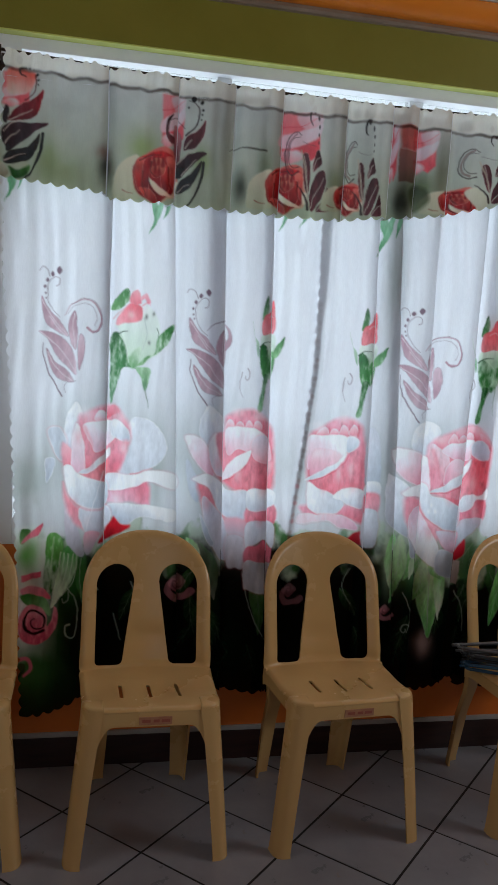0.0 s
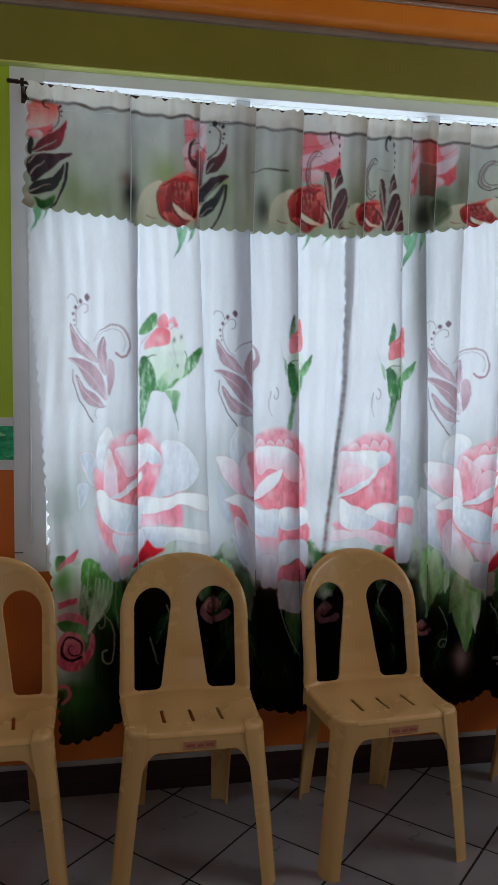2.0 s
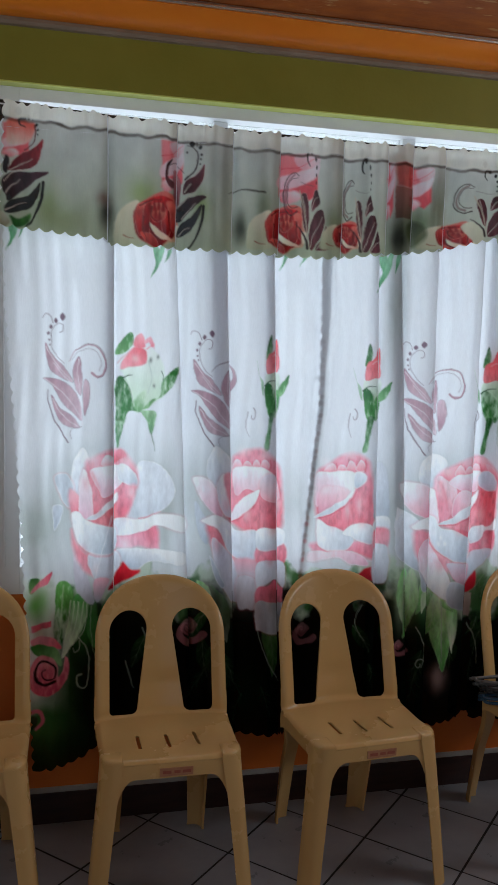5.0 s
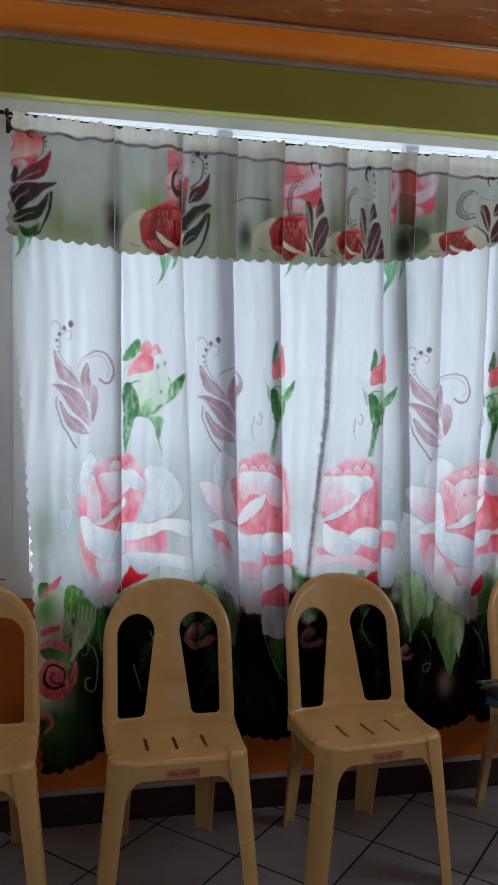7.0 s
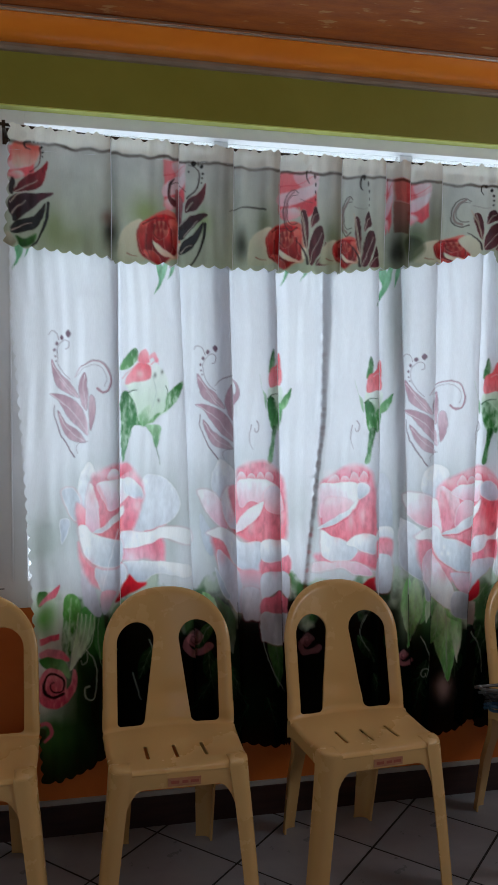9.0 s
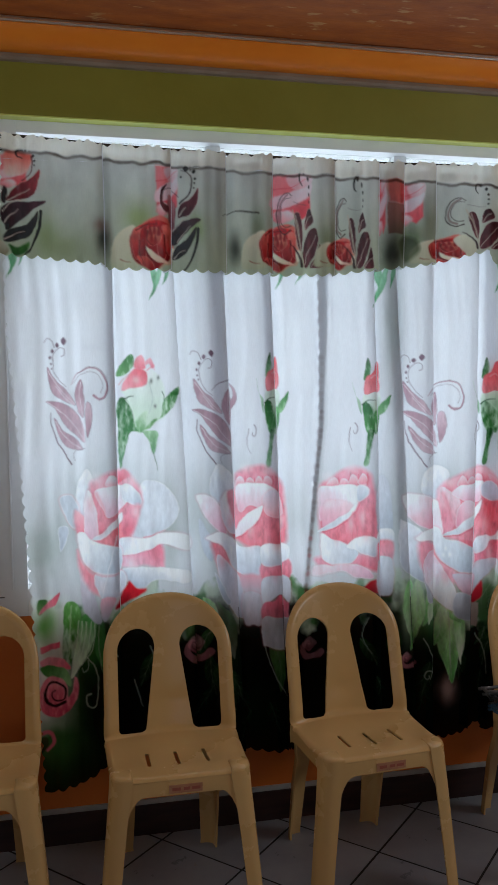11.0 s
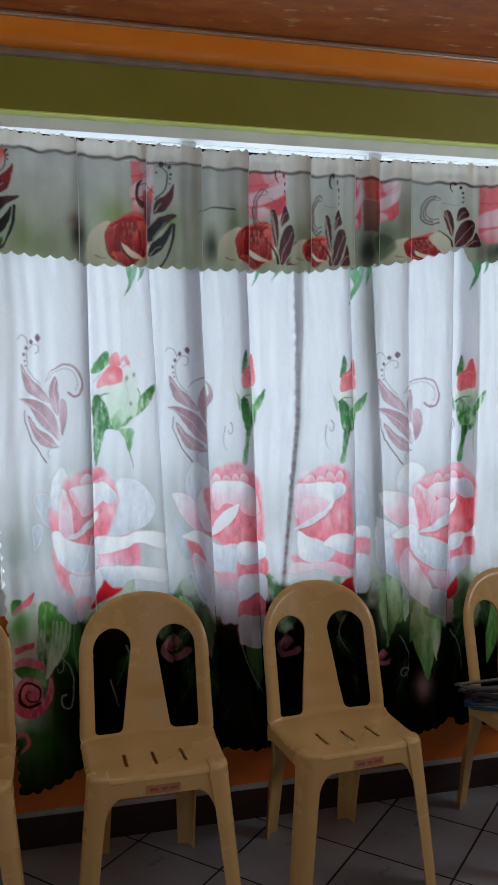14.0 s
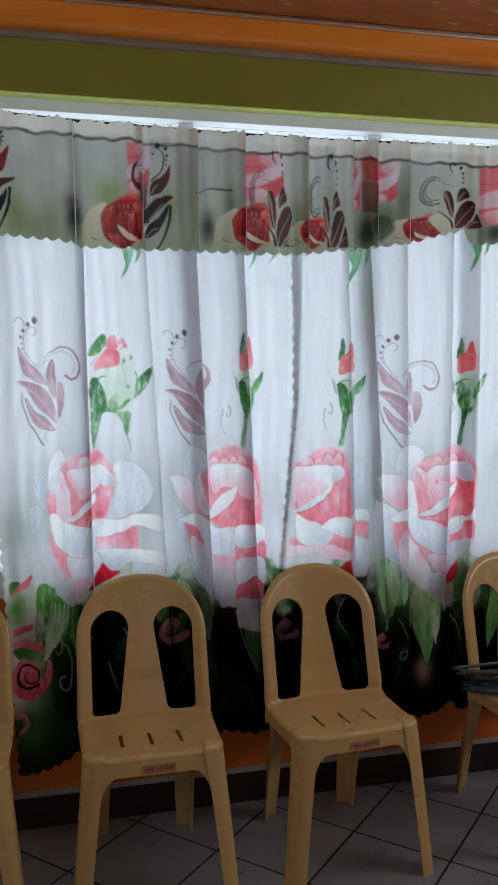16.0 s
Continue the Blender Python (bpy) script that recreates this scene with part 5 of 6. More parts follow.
PANEL_A = sheet(-0.2896, 0.0559, -0.0007, 2.142, 0.0024, -0.0548)
PANEL_B = sheet(0.1251, 0.0608, 0.0, 2.1521, 0.0026, -0.0571)
PANEL_C = sheet(0.5202, 0.0656, 0.0006, 2.1596, 0.0027, -0.0593)
EDGE = sheet(-0.6153, 0.0517, 0.0001, 2.1913, 0.0036, -0.0507)
v_rose(PANEL_A)
v_cluster(PANEL_A)
v_rose(stretched(PANEL_B, 62, 262, 362, 622, 116, 340, 345, 648))
v_leaves(stretched(PANEL_B, 165, 400, 195, 600, 400, 716, 204, 480))
v_rose(stretched(PANEL_B, 415, 560, 440, 614, 116, 340, 345, 648))
v_leaves(stretched(PANEL_B, 470, 672, 228, 612, 400, 716, 204, 480))
v_rose(stretched(PANEL_C, 296, 500, 400, 565, 116, 340, 345, 648))
val.fill(PANEL_C((430, 430), (480, 400), (530, 430), (555, 480), (520, 530), (490, 500)), (224, 222, 204), (206, 202, 180), soft=0.005)
v_leaves(PANEL_C)
val.fill(PANEL_C((140, 440), (180, 400), (230, 420), (250, 480), (200, 540), (160, 520)), (84, 92, 66), (110, 124, 84), soft=0.012, alpha=0.8)
v_rose(stretched(PANEL_C, 940, 1160, 380, 560, 116, 340, 345, 648))
v_leaves(stretched(PANEL_C, 1180, 1500, 205, 480, 400, 716, 204, 480))
# the cut motif on the outer edge
val.fill(EDGE((70, 150), (130, 140), (215, 160), (200, 230), (140, 270), (70, 260)), (236, 130, 116), (240, 216, 208), soft=0.008, streak=0.15)
val.fill(EDGE((75, 410), (95, 360), (150, 315), (215, 280), (255, 240), (248, 320), (220, 380), (150, 400)), (170, 62, 72), (110, 40, 50), streak=0.35, rim=(220, 190, 180), rim_w=0.002)
val.fill(EDGE((40, 510), (45, 450), (110, 415), (200, 415), (288, 420), (220, 460), (170, 500), (80, 570), (60, 540)), (104, 60, 72), (52, 34, 36), streak=0.35)
val.fill(EDGE((55, 628), (80, 570), (160, 550), (215, 510), (242, 475), (230, 560), (180, 615), (110, 636)), (60, 48, 40), (44, 34, 30), streak=0.35)
val.fill(EDGE((48, 400), (60, 330), (78, 350), (70, 420)), (60, 30, 36), soft=0.004)
for vein in (((85, 405), (140, 375), (200, 345)), ((60, 530), (100, 490), (135, 460)), ((60, 622), (110, 600), (165, 585)), ((50, 470), (110, 415), (180, 405))):
    val.stroke(EDGE(*vein), (214, 196, 186), 0.0018, 0.0008, 0.85)
val.stroke(EDGE((258, 475), (245, 580), (210, 660), (165, 715)), (40, 32, 26), 0.0044, 0.0026)
val.stroke(EDGE((160, 300), (200, 260), (220, 210), (215, 170)), (120, 50, 56), 0.0012, 0.0022, 0.9)
val.fill(EDGE((80, 650), (130, 670), (190, 640), (170, 700), (110, 720)), (90, 140, 66), (60, 110, 50), soft=0.006, streak=0.3)
val.fill(EDGE((20, 640), (50, 630), (80, 690), (50, 712), (15, 690)), (206, 200, 184), (160, 150, 130), soft=0.005)
for u, v, rr in ((130, 95, 18), (180, 125, 10), (225, 170, 7), (232, 195, 6), (230, 220, 4)):
    val.fill(EDGE((u - rr, v), (u, v - rr * 1.3), (u + rr, v), (u, v + rr * 1.3)), JET, soft=0.003)
val.stroke(EDGE((160, 130), (130, 140), (135, 165), (160, 172)), JET, 0.004, 0.0015)
val.stroke(EDGE((205, 140), (210, 110), (240, 100), (258, 130)), (90, 70, 70), 0.0011, 0.0007, 0.8)
val.stroke([(0.05, 1.965), (0.10, 1.985), (0.16, 1.978)], (70, 66, 54), 0.001, 0.003, 0.8)
# rod-pocket seam: brown stitching, with the light its layers block painted in dark
seam = np.interp(XV, [-0.6, -0.44, -0.1, 0.13, 0.48, 0.9, 1.8], [2.128, 2.121, 2.108, 2.098, 2.096, 2.092, 2.09]) + 0.0022 * np.sin(XV * 37) + 0.0022 * np.sin(XV * 83 + 1)
al = np.clip(1.5 - np.abs(ZV - seam) / 0.0042, 0, 1) * (0.35 + 0.9 * val.broad).clip(0, 1)
val.lay((slice(None), slice(None)), al * 0.8, np.array(srgb(84, 62, 44)) * np.ones((1, 1, 3)))
above = np.clip((ZV - seam - 0.004) / 0.004, 0, 1)
val.lay((slice(None), slice(None)), above * 0.9, np.array(srgb(236, 234, 226)) * (0.94 + 0.12 * val.broad)[..., None])


# deep dye on a pale ground
val.c = np.clip(val.c ** 1.4 * 1.18, 0, 0.9)
main.c = np.clip(main.c ** 1.12 * 1.02, 0, 0.9)


# ---------------------------------------------------------------- curtain cloth
def cloth(name, pattern, left, right, top, foot, y, folds, waves, label, scallop=(True, False, True), parent=None, ease=(0.35, 0.35)):
    """A hanging panel. left, right: x by height; top, foot: z by x; folds: (x at half height, drift over the height, width), laid over to the right."""
    mid = 1.25
    lx, rx = left(mid), right(mid)
    legs = [lx]
    for fx, drift, w in folds:
        if lx + w < fx < rx - w:
            legs += [fx, fx - w]
    legs.append(rx)
    drifts = [0.0]
    for fx, drift, w in folds:
        if lx + w < fx < rx - w:
            drifts += [drift, drift]
    drifts.append(0.0)
    layer = 0.0
    xs, dr, ys, front = [], [], [], []
    for i in range(len(legs) - 1):
        a, b = legs[i], legs[i + 1]
        n = max(int(abs(b - a) / STEP), 2)
        f = np.linspace(0, 1, n, endpoint=i == len(legs) - 2)
        xs += list(a + (b - a) * f)
        dr += list(drifts[i] + (drifts[i + 1] - drifts[i]) * f)
        back = i % 2 == 1
        # the cloth lies over itself in three layers, then comes forward again
        if back:
            ys += list(0.0 + 0.014 * f ** 0.5)
            front += [0.0] * n
        else:
            w_in = abs(legs[i] - legs[i - 1]) if i else 0.0
            span = abs(b - a)
            start = 0.028 if i else 0.0
            hold = w_in / span if i else 0.0
            ys += list(start * (1 - np.clip((f - hold) / max(1 - hold, 1e-3) * 1.6, 0, 1)) ** 1.5 + (0.014 * (1 - f) if i else 0) * (f < hold))
            front += list(np.where(f < hold, 0.0, 1.0)) if i else [1.0] * n
    xs, dr, ys, front = np.array(xs), np.array(dr), np.array(ys), np.array(front)
    t_of, f_of = top(xs), foot(xs)
    rows = int((t_of.max() - f_of.min()) / STEP) + 1
    V = np.linspace(0, 1, rows)[:, None]
    zt, zf = t_of[None, :], f_of[None, :]
    if scallop[2]:
        zf = zf - 0.010 * np.abs(np.sin((xs[None, :] - lx) * math.pi / 0.038))
    Zg = zt + (zf - zt) * V
    u = (xs - lx) / (rx - lx)
    Lz, Rz = left(Zg), right(Zg)
    edge_l = -0.009 * np.abs(np.sin(Zg * math.pi / 0.038)) if scallop[0] else 0.0
    Xg = xs[None, :] + (Lz - lx) * np.clip(1 - u / ease[0], 0, 1)[None, :] + (Rz - rx) * np.clip((u - 1 + ease[1]) / ease[1], 0, 1)[None, :]
    Xg = Xg + dr[None, :] * (mid - Zg) + edge_l * np.clip(1 - u * (rx - lx) / 0.012, 0, 1)[None, :]
    wave = sum(a * np.sin(k * Xg + p + s * Zg) for a, k, p, s in waves) * (0.55 + 0.45 * V)
    crease = 0.0012 * np.sin(Xg * 160 + 3 * np.sin(Zg * 7)) + 0.0016 * np.sin(Zg * 23 + 5 * np.sin(Xg * 9))
    Yg = y + ys[None, :] * (0.75 + 0.25 * V) + wave + crease
    scale = (y + 2.56) / 2.44
    Xw, Zw = -0.40 + (Xg + 0.40) * scale, 1.445 + (Zg - 1.445) * scale
    n_r, n_c = Xg.shape
    co = np.stack([Xw, Yg, Zw], -1).reshape(-1, 3)
    idx = np.arange(n_r * n_c).reshape(n_r, n_c)
    quads = np.stack([idx[:-1, :-1], idx[1:, :-1], idx[1:, 1:], idx[:-1, 1:]], -1).reshape(-1, 4)
    me = bpy.data.meshes.new(name)
    me.vertices.add(len(co))
    me.vertices.foreach_set("co", co.astype(np.float32).ravel())
    me.loops.add(quads.size)
    me.loops.foreach_set("vertex_index", quads.astype(np.int32).ravel())
    me.polygons.add(len(quads))
    me.polygons.foreach_set("loop_start", np.arange(0, quads.size, 4, dtype=np.int32))
    me.polygons.foreach_set("use_smooth", np.ones(len(quads), bool))
    me.update(calc_edges=True)
    # dye from the print; the turned-under layers carry only the ground colour
    jx = np.clip(((Xg - pattern.x0) / STEP).astype(int), 0, pattern.nx - 1)
    jz = np.clip(((Zg - pattern.z0) / STEP).astype(int), 0, pattern.nz - 1)
    fi = np.clip((Xg + pattern.bleed_x[jz, jx] - pattern.x0) / STEP, 0, pattern.nx - 1.01)
    fj = np.clip((Zg + pattern.bleed_z[jz, jx] - pattern.z0) / STEP, 0, pattern.nz - 1.01)
    i0, j0 = fi.astype(int), fj.astype(int)
    wx, wz = (fi - i0)[..., None], (fj - j0)[..., None]
    c = pattern.c
    col = (c[j0, i0] * (1 - wx) + c[j0, i0 + 1] * wx) * (1 - wz) + (c[j0 + 1, i0] * (1 - wx) + c[j0 + 1, i0 + 1] * wx) * wz
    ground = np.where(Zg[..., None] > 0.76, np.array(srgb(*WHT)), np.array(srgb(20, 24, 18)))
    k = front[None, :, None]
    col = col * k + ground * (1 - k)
    rgba = np.concatenate([col, np.ones((*col.shape[:2], 1))], -1).reshape(-1, 4)
    att = me.color_attributes.new("print", "FLOAT_COLOR", "POINT")
    att.data.foreach_set("color", rgba.astype(np.float32).ravel())
    me.materials.append(CLOTH)
    ob = new(name, me)
    ob.parent = parent
    return tagged(ob, label, "" if parent else "curtain", "" if parent else "printed curtains", "")


def by(xs, ys):
    return lambda q: np.interp(q, xs, ys)


WAVES = ((0.004, 41, 0.3, 0.6), (0.0042, 76, 1.1, -0.5), (0.0024, 131, 2.0, 0.9), (0.002, 15, 0.0, 0.3))
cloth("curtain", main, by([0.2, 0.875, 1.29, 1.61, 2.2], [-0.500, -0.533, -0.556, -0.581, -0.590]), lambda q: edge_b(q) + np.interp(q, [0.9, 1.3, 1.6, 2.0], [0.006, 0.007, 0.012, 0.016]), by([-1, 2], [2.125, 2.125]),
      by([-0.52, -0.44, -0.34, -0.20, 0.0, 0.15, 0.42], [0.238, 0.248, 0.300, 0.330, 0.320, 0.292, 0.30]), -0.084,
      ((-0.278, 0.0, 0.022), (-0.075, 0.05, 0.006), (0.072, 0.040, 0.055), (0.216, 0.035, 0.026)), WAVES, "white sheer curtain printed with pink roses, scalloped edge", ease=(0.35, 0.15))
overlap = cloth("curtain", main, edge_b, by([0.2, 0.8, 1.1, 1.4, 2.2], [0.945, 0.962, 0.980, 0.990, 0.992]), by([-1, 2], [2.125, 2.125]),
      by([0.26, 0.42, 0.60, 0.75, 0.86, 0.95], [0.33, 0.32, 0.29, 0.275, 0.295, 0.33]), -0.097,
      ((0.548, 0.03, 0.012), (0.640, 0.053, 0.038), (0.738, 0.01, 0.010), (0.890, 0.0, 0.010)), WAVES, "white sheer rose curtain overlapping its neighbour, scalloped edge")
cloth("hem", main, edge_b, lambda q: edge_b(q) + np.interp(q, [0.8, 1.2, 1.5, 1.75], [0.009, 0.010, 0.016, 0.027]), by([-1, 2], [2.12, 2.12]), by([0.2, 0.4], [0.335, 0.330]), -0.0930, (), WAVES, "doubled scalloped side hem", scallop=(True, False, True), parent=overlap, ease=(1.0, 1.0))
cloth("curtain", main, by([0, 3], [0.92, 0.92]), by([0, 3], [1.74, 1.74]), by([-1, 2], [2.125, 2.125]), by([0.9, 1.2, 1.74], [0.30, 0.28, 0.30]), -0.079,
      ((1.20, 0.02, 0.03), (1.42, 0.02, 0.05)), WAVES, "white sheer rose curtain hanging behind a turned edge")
VWAVES = ((0.005, 58, 0.3, 0.2), (0.003, 97, 1.1, 0.3), (0.0015, 171, 2.0, 0.4))
SEAM = 2.104


def ruffled(q):
    return np.interp(q, [-0.6, -0.3, 0.13, 0.5, 0.81, 1.8], [2.173, 2.163, 2.153, 2.151, 2.156, 2.156]) + 0.0055 * np.sin(q * 120) * np.sin(q * 47 + 1) + 0.0025 * np.sin(q * 260)


def valance(left, right, foot, y, folds, label):
    v = tagged(new("valance"), label, "valance", "printed valances")
    cloth("skirt", val, left, right, by([-1, 2], [SEAM, SEAM]), foot, y, folds, VWAVES, "", parent=v)
    cloth("heading", val, left, right, ruffled, by([-1, 2], [SEAM, SEAM]), y, folds, VWAVES, "gathered rod pocket heading", scallop=(True, False, False), parent=v)


valance(by([1.7, 1.84, 2.0, 2.2], [-0.602, -0.600, -0.588, -0.583]), by([0, 3], [0.955, 0.955]),
        by([-0.60, -0.577, -0.28, -0.275, 0.04, 0.353, 0.60, 0.72, 0.80, 0.928, 0.96], [1.846, 1.840, 1.819, 1.808, 1.804, 1.800, 1.828, 1.843, 1.862, 1.892, 1.895]), -0.132,
        ((-0.285, 0.03, 0.010), (-0.105, 0.0, 0.022), (0.062, 0.0, 0.022), (0.207, 0.0, 0.026), (0.405, 0.0, 0.03), (0.552, 0.0, 0.012), (0.634, 0.0, 0.028), (0.742, 0.0, 0.012)),
        "grey green valance printed with red roses and dark leaves")
valance(by([0, 3], [0.935, 0.935]), by([0, 3], [1.76, 1.76]), by([0.93, 0.97, 1.1, 1.76], [1.862, 1.848, 1.858, 1.85]), -0.123,
        ((1.10, 0.0, 0.02), (1.30, 0.0, 0.03)), "grey green valance printed with pink petals and leaves")

# ---------------------------------------------------------------- curtain rod
rod = tagged(new("curtain_rod"), "thin dark bronze curtain rod on small brackets", "curtain rod")
ROD_X, ROD_Z = (-0.622, -0.31, 0.13, 0.5, 0.82, 1.82), (2.178, 2.162, 2.152, 2.150, 2.155, 2.157)
part("pole", tube([(x, -0.102, z) for x, z in zip(ROD_X, ROD_Z)], 0.0045, 10), BRONZE, rod, smooth=True)
bm = tube([(-0.612, -0.102, 2.1775), (-0.646, -0.102, 2.1795)], 0.0065, 10)
bmesh.ops.bevel(bm, geom=bm.edges[:], offset=0.002, segments=2, affect="EDGES")
part("finial", bm, BRONZE, rod)
for x in (-0.604, 1.74):
    z = float(np.interp(x, ROD_X, ROD_Z))
    bm = block(x - 0.004, x + 0.004, -0.108, -0.004, z - 0.0115, z - 0.0055, 0.0015)
    block(x - 0.011, x + 0.011, -0.008, -0.0032, z - 0.03, z + 0.018, 0.002, bm=bm)
    block(x - 0.005, x + 0.005, -0.1105, -0.1075, z - 0.012, z + 0.010, 0.001, bm=bm)
    part("bracket", bm, BRONZE, rod)


# ---------------------------------------------------------------- chairs
LIP_Y, CREASE_Y, SEAT_Z, BEND_R = -0.512, -0.240, 0.430, 0.030
RAKE = math.atan2(0.9595, 0.235)
S1 = CREASE_Y - LIP_Y
S2 = S1 + BEND_R * RAKE
S_TOP = 0.689


def profile(s):
    """The side view of seat and back: (y, z) at arc length s from the front lip."""
    if s < S1:
        return LIP_Y + s, SEAT_Z
    if s < S2:
        a = (s - S1) / BEND_R
        return CREASE_Y + BEND_R * math.sin(a), SEAT_Z + BEND_R * (1 - math.cos(a))
    y, z = CREASE_Y + BEND_R * math.sin(RAKE), SEAT_Z + BEND_R * (1 - math.cos(RAKE))
    return y + math.cos(RAKE) * (s - S2), z + math.sin(RAKE) * (s - S2)


def outline(x, s):
    ax = abs(x)
    half = float(np.interp(s, [0.0, 0.05, 0.2, 0.27, 0.31, 0.36, 0.55], [0.180, 0.183, 0.188, 0.191, 0.191, 0.189, 0.187]))
    d = ax - half
    if s > 0.516:
        d = (((ax / half) ** 2.3 + ((s - 0.516) / (S_TOP - 0.516)) ** 2.3) ** (1 / 2.3) - 1) * 0.17
    if s < 0.05:
        d = rounded(x, s, 0, 0.2, half, 0.2, 0.035)
    return d


def back_field(x, s):
    ax = abs(x)
    f = min(max((s - 0.300) / 0.238, 0), 1)
    cx, hw = 0.1115 - 0.0165 * f, 0.041 + 0.016 * f
    if s > 0.538:
        hole = math.hypot(ax - 0.095, s - 0.538) - 0.057
    else:
        dx, ds = abs(ax - cx) - hw + 0.020, (0.293 + 0.10 * (ax - 0.11) - s) + 0.020
        hole = math.hypot(max(dx, 0), max(ds, 0)) + min(max(dx, ds), 0) - 0.020
    return max(outline(x, s), -hole)


def seat_field(x, s):
    slots = min(rounded(x - q - 0.10 * (0.120 - s) * (0.16 + q) * 2, s, 0, 0.120, 0.0050, 0.046, 0.0048) for q in (-0.08, 0.0, 0.08))
    return max(outline(x, s), -slots)


def shell_lift(x, s):
    y, z = profile(s)
    w = min(max((s - 0.21) / 0.13, 0), 1)
    w = w * w * (3 - 2 * w)
    # hollow back, its rim rolled to the rear, the middle splat a little dished at its foot
    y += w * (-1.3 * x * x + 6 * max(abs(x) - 0.168, 0) ** 2)
    y += 0.006 * math.exp(-((s - 0.375) / 0.035) ** 2 - (x / 0.07) ** 2)
    edge = -outline(x, s)
    if edge < 0.014:
        y += 0.009 * w * (1 - edge / 0.014) ** 2
    flat = 1 - min(max((s - 0.2) / 0.09, 0), 1)
    z += flat * (-0.009 * math.exp(-((s - 0.15) / 0.09) ** 2) * (1 - (x / 0.2) ** 2))
    if s < 0.26 and edge < 0.012:
        z -= 0.007 * (1 - edge / 0.012) ** 2
    # the seat swells where it runs into the shoulders of the front legs
    z += 0.007 * math.exp(-((abs(x) - 0.165) / 0.030) ** 2 - ((s - 0.045) / 0.040) ** 2)
    return (x, y, z)


def corner_arc(a, b, n=9, power=2.6):
    """A rounded corner in plan: from the end of the front flange, round the corner, to the end of the side flange."""
    pts = []
    for k in range(n):
        t = math.pi / 2 * k / (n - 1)
        pts.append((a * (1 - math.sin(t) ** (2 / power)), b * (1 - math.cos(t) ** (2 / power))))
    return pts


def corner_leg(line, wx, wy, sx, sy, th=0.007, power=2.6):
    """A leg of rounded angle section. line: the corner's place by height; wx, wy: lengths of its two flanges."""
    bm = bmesh.new()
    rings = []
    for (cx, cy, cz), a, b in zip(line, wx, wy):
        outer = corner_arc(a, b, power=power)
        inner = [(u + th * 0.9, v + th * 0.9) for u, v in corner_arc(a - th * 0.9, b - th * 0.9, power=power)][::-1]
        rings.append([bm.verts.new((cx + sx * u, cy + sy * v, cz)) for u, v in outer + inner])
    m = len(rings[0])
    for r, q in zip(rings, rings[1:]):
        for k in range(m):
            bm.faces.new((r[k], r[(k + 1) % m], q[(k + 1) % m], q[k]))
    for ring in (rings[0], rings[-1]):
        h = m // 2
        for k in range(h - 1):
            bm.faces.new((ring[k], ring[k + 1], ring[m - 2 - k], ring[m - 1 - k]))
    return bm


def shoulder(cx, cy, a, b, sx, levels):
    """The rounded knob that caps a front leg. levels: (height, inset) from below to the crown."""
    bm = bmesh.new()
    rings = []
    for z, d in levels:
        base = corner_arc(a - 2 * d, b - 2 * d, power=2.8)
        plan = [(u + d, v + d) for u, v in base] + [(a - d, b - d)]
        rings.append([bm.verts.new((cx + sx * u, cy + v, z)) for u, v in plan])
    m = len(rings[0])
    for r, q in zip(rings, rings[1:]):
        for k in range(m):
            bm.faces.new((r[k], r[(k + 1) % m], q[(k + 1) % m], q[k]))
    bm.faces.new(rings[0])
    bm.faces.new(rings[-1])
    return bm


def apron(line, drop, outward, lean=0.0):
    """A hanging rim below the seat; line: points along the seat's edge; drop: z of its lower edge at each."""
    bm = bmesh.new()
    th = Vector(outward) * -0.005
    rows = []
    for p, d in zip(line, drop):
        p = Vector(p)
        q = Vector((p.x, p.y, d)) + Vector(outward) * lean * (p.z - d)
        mid_p = (p + q) / 2 + Vector(outward) * 0.0015
        rows.append([bm.verts.new(v) for v in (p, mid_p, q, q + th, p + th)])
    for r, s in zip(rows, rows[1:]):
        for k in range(5):
            bm.faces.new((r[k], r[(k + 1) % 5], s[(k + 1) % 5], s[k]))
    bm.faces.new(rows[0])
    bm.faces.new(rows[-1][::-1])
    return bm


def moulded_shell(chair):
    """Seat and back are one moulding: built together, then parted along the crease so that the shading runs on."""
    def field(x, q):
        return seat_field(x, q) if q < 0.25 else back_field(x, q)
    bm = shell(field, -0.1974, 0.1974, -0.006, 0.7122, 0.0042, shell_lift, -0.006)
    bm.normal_update()
    for name in ("seat", "backrest"):
        verts, index, faces, normals = [], {}, [], []
        for f in bm.faces:
            c = f.calc_center_median()
            if (c.y < CREASE_Y + 0.006 and c.z < 0.45) == (name == "seat"):
                ids = []
                for v in f.verts:
                    if v.index not in index:
                        index[v.index] = len(verts)
                        verts.append(v.co[:])
                        normals.append(v.normal[:])
                    ids.append(index[v.index])
                faces.append(ids)
        me = bpy.data.meshes.new(name)
        me.from_pydata(verts, [], faces)
        me.polygons.foreach_set("use_smooth", [True] * len(faces))
        me.normals_split_custom_set_from_vertices(normals)
        me.materials.append(PLASTIC)
        new(name, me).parent = chair
    bm.free()


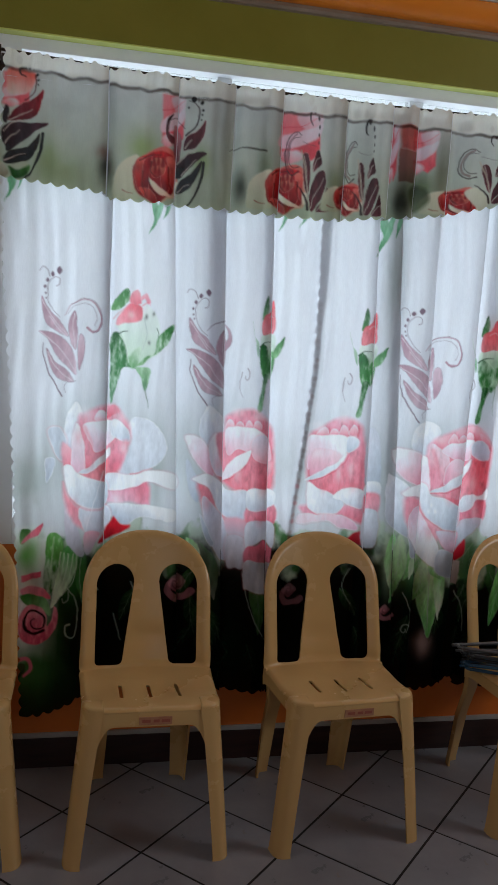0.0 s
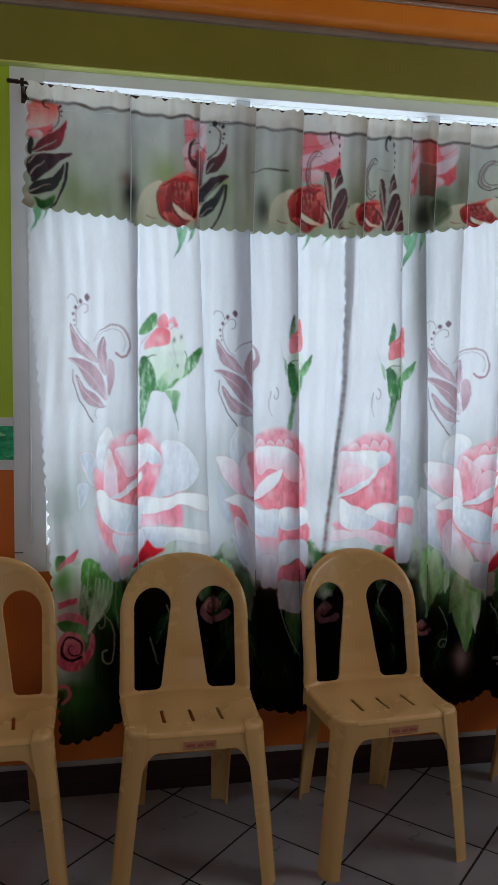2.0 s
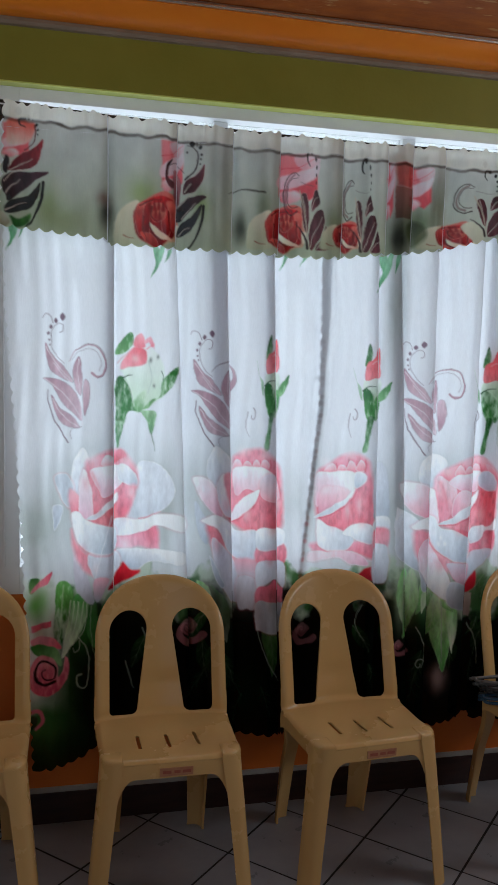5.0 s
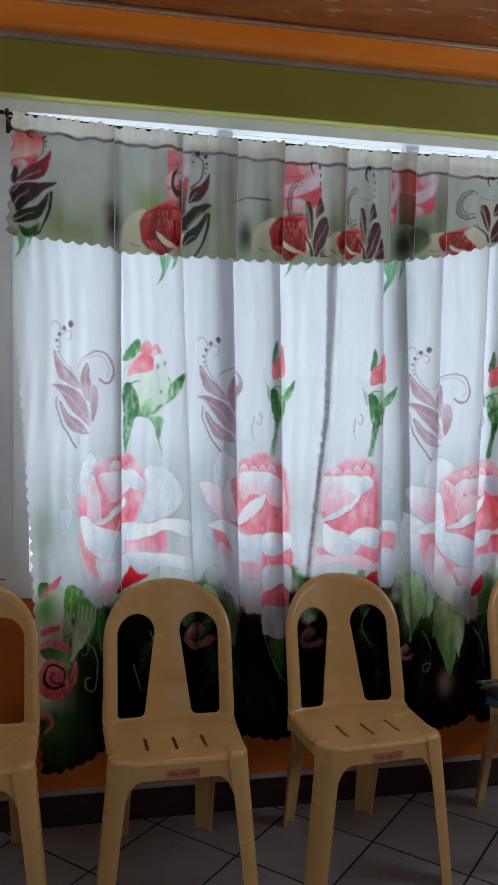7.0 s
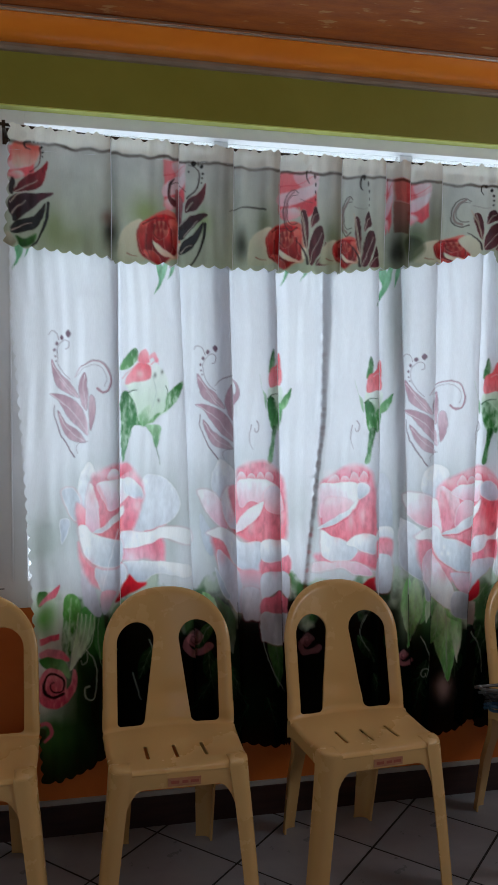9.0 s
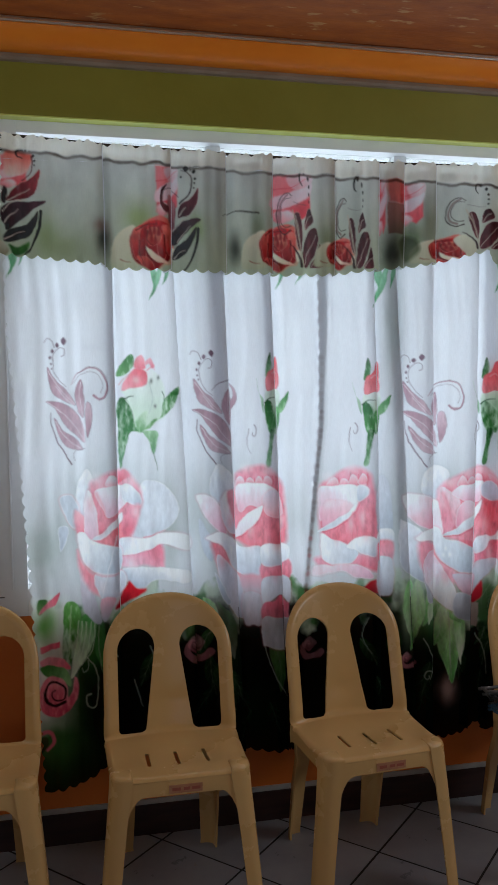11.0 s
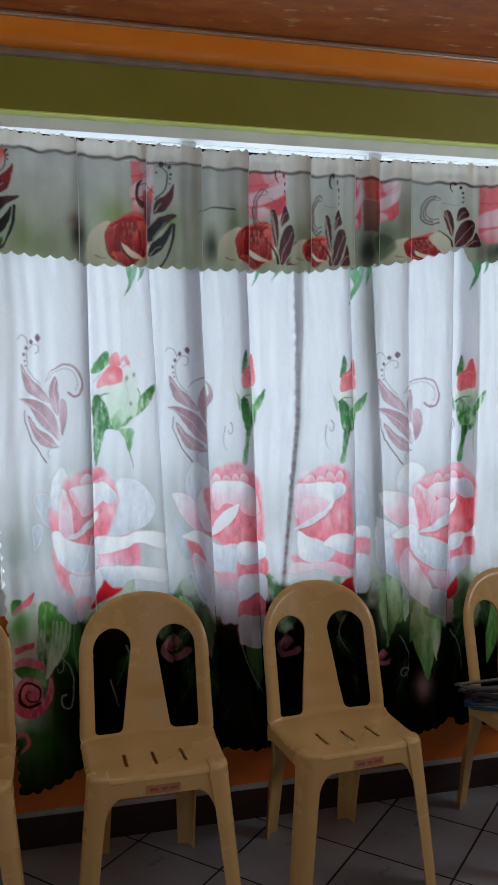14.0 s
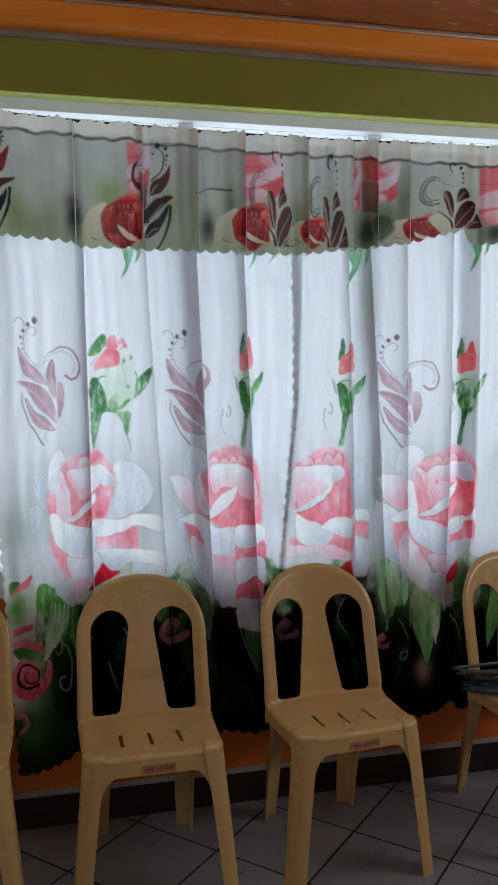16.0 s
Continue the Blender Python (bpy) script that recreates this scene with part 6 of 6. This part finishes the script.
def build_chair():
    chair = new("plastic_chair")
    moulded_shell(chair)
    for s in (-1, 1):
        # front leg: spreads outwards and forwards, its foot a little flared
        levels = (0.0, 0.012, 0.05, 0.15, 0.25, 0.33, 0.38, 0.415, 0.432)
        line = [(s * float(np.interp(z, [0, 0.02, 0.38, 0.432], [0.2265, 0.2240, 0.1910, 0.1875])), float(np.interp(z, [0, 0.02, 0.432], [-0.5440, -0.5420, -0.5175])), z) for z in levels]
        leg = part("leg", corner_leg(line, [0.048, 0.046, 0.046, 0.047, 0.049, 0.051, 0.054, 0.057, 0.058], [0.056, 0.054, 0.052, 0.052, 0.053, 0.055, 0.057, 0.060, 0.061], -s, 1, power=3.0), PLASTIC, chair, smooth="edges")
        part("shoulder", shoulder(s * 0.1875, -0.5175, 0.058, 0.062, -s, ((0.400, 0.002), (0.4325, 0.0), (0.4365, 0.0012), (0.4395, 0.0042), (0.4414, 0.010), (0.4420, 0.018), (0.4421, 0.024))), PLASTIC, leg, smooth="edges")
        levels = (0.0, 0.015, 0.10, 0.20, 0.30, 0.37, 0.426)
        line = [(s * float(np.interp(z, [0, 0.30, 0.426], [0.154, 0.157, 0.182])), float(np.interp(z, [0, 0.20, 0.426], [-0.086, -0.120, -0.200])), z) for z in levels]
        part("leg", corner_leg(line, [0.048, 0.047, 0.052, 0.058, 0.063, 0.068, 0.074], [0.042, 0.040, 0.042, 0.045, 0.048, 0.05, 0.052], -s, -1, power=3.2), PLASTIC, chair, smooth="edges")
    xs = np.linspace(-0.147, 0.147, 41)
    part("front_apron", apron([(x, -0.5125 - 0.002 * (1 - (x / 0.147) ** 2), 0.4265) for x in xs], [0.387 - 0.060 * max((abs(x) - 0.096) / 0.050, 0) ** 2.4 for x in xs], (0, -1, 0), 0.055), PLASTIC, chair, smooth="edges")
    for s in (-1, 1):
        ys = np.linspace(-0.470, -0.232, 29)
        part("side_apron", apron([(s * float(np.interp(y, [-0.470, -0.232], [0.1785, 0.188])), y, 0.4262) for y in ys], [0.386 - 0.012 * max((abs(y + 0.350) - 0.07) / 0.045, 0) ** 2 for y in ys], (s, 0, 0)), PLASTIC, chair, smooth="edges")
    lab = part("label", block(-0.036, 0.052, -0.5186, -0.5162, 0.392, 0.414, 0.0008), STICKER, chair, "faded red paper label")
    for a, b in ((-0.028, -0.006), (0.002, 0.018), (0.024, 0.046)):
        part("print_bar", block(a, b, -0.5194, -0.5187, 0.399, 0.407), INK, lab)
    return chair


CHAIRS = ((-0.712, 0.010, 1.5), (-0.141, -0.004, 0.0), (0.390, -0.006, 4.5), (1.074, -0.002, 2.8))
chair = tagged(build_chair(), "beige moulded plastic stacking chair with two openings in its back", "chair", "chairs along the wall")
chair.matrix_basis = pose(CHAIRS[0][0], CHAIRS[0][1], 0, 0, 0, CHAIRS[0][2])
for cx, cy, turn in CHAIRS[1:]:
    c = copy_thing(chair, pose(cx, cy, 0, 0, 0, turn))
tagged(c, "beige moulded plastic chair with hangers piled on its seat", "chair", "chairs along the wall")


# ---------------------------------------------------------------- hangers on a chair
def build_hanger(mat):
    h = new("clothes_hanger")
    pts = []
    for a in np.linspace(math.pi / 2, 3 * math.pi / 2, 7):
        pts.append((-0.185 + 0.016 * math.cos(a), -0.055 + 0.016 * math.sin(a), 0))
    for a in np.linspace(-math.pi / 2, math.pi / 2, 7):
        pts.append((0.185 + 0.016 * math.cos(a), -0.055 + 0.016 * math.sin(a), 0))
    pts += [(0.10, 0.005, 0), (0.03, 0.035, 0), (0.0, 0.042, 0), (-0.03, 0.035, 0), (-0.10, 0.005, 0)]
    part("body", tube(smooth3(pts), 0.0052, 8, True), mat, h, smooth=True)
    hook = [(0, 0.042, 0), (0, 0.07, 0)] + [(0.022 - 0.022 * math.cos(a), 0.075 + 0.022 * math.sin(a), 0) for a in np.linspace(0, math.pi * 1.1, 10)]
    part("hook", tube(hook, 0.003, 7), mat, h, smooth=True)
    return h


def smooth3(pts):
    return [(q[0], q[1], 0.0) for q in smooth_loop([(p[0], p[1]) for p in pts], True, 3)]


COLOURS = {"black": BLACK, "blue": BLUE, "grey": GREYP}
made = {}
STACK = (("blue", 0.0, 0.0, 2), ("black", 0.012, 0.012, -3), ("blue", -0.006, -0.008, 4), ("black", 0.008, 0.006, 1), ("grey", -0.012, 0.010, -2), ("black", -0.004, -0.010, 3), ("black", -0.020, 0.008, -1), ("grey", -0.034, 0.0, 2))
for k, (nm, dx, dy, rot) in enumerate(STACK):
    m = pose(1.060 + dx, -0.375 + dy, 0.4385 + 0.0105 * k, 1.2 * (k % 3 - 1), 0.8 * (k % 2) - 0.4, 180 + rot)
    if nm in made:
        copy_thing(made[nm], m)
    else:
        made[nm] = tagged(build_hanger(COLOURS[nm]), {"black": "black plastic clothes hanger in a pile on the chair", "blue": "dark blue plastic clothes hanger in a pile on the chair", "grey": "grey plastic clothes hanger in a pile on the chair"}[nm], "hanger", "pile of hangers")
        made[nm].matrix_basis = m

# ---------------------------------------------------------------- floor tiles
PITCH, GAP = 0.3083, 0.0075
bm = block(-(PITCH - GAP) / 2, (PITCH - GAP) / 2, -(PITCH - GAP) / 2, (PITCH - GAP) / 2, -0.006, 0.0, 0.0007)
tile_me = mesh_of("tile", bm, TILE)
u = Vector((math.cos(radians(45)), math.sin(radians(45)), 0)) * PITCH
v = Vector((math.sin(radians(45)), -math.cos(radians(45)), 0)) * PITCH
corner = Vector((0.719, -0.049, 0))
far = bmesh.new()
tile_rng = random.Random(3)
for i in range(-22, 14):
    for j in range(-14, 22):
        p = corner + u * (i + 0.5) + v * (j + 0.5)
        if not (-2.32 < p.x < 3.0 and -4.8 < p.y < 0.2):
            continue
        tilt = (tile_rng.uniform(-0.12, 0.12), tile_rng.uniform(-0.12, 0.12))
        m = pose(p.x, p.y, tile_rng.uniform(-0.0004, 0.0), tilt[0], tilt[1], 45)
        if -1.7 < p.x < 2.0 and p.y > -1.9:
            ob = new("tile", tile_me)
            ob.parent = floor
            ob.matrix_basis = m
        else:
            h = (PITCH - GAP) / 2
            far.faces.new([far.verts.new(m @ Vector(q)) for q in ((-h, -h, 0), (h, -h, 0), (h, h, 0), (-h, h, 0))])
rest = part("tile_field", far, TILE, floor)
rest["kind"] = "stuff"
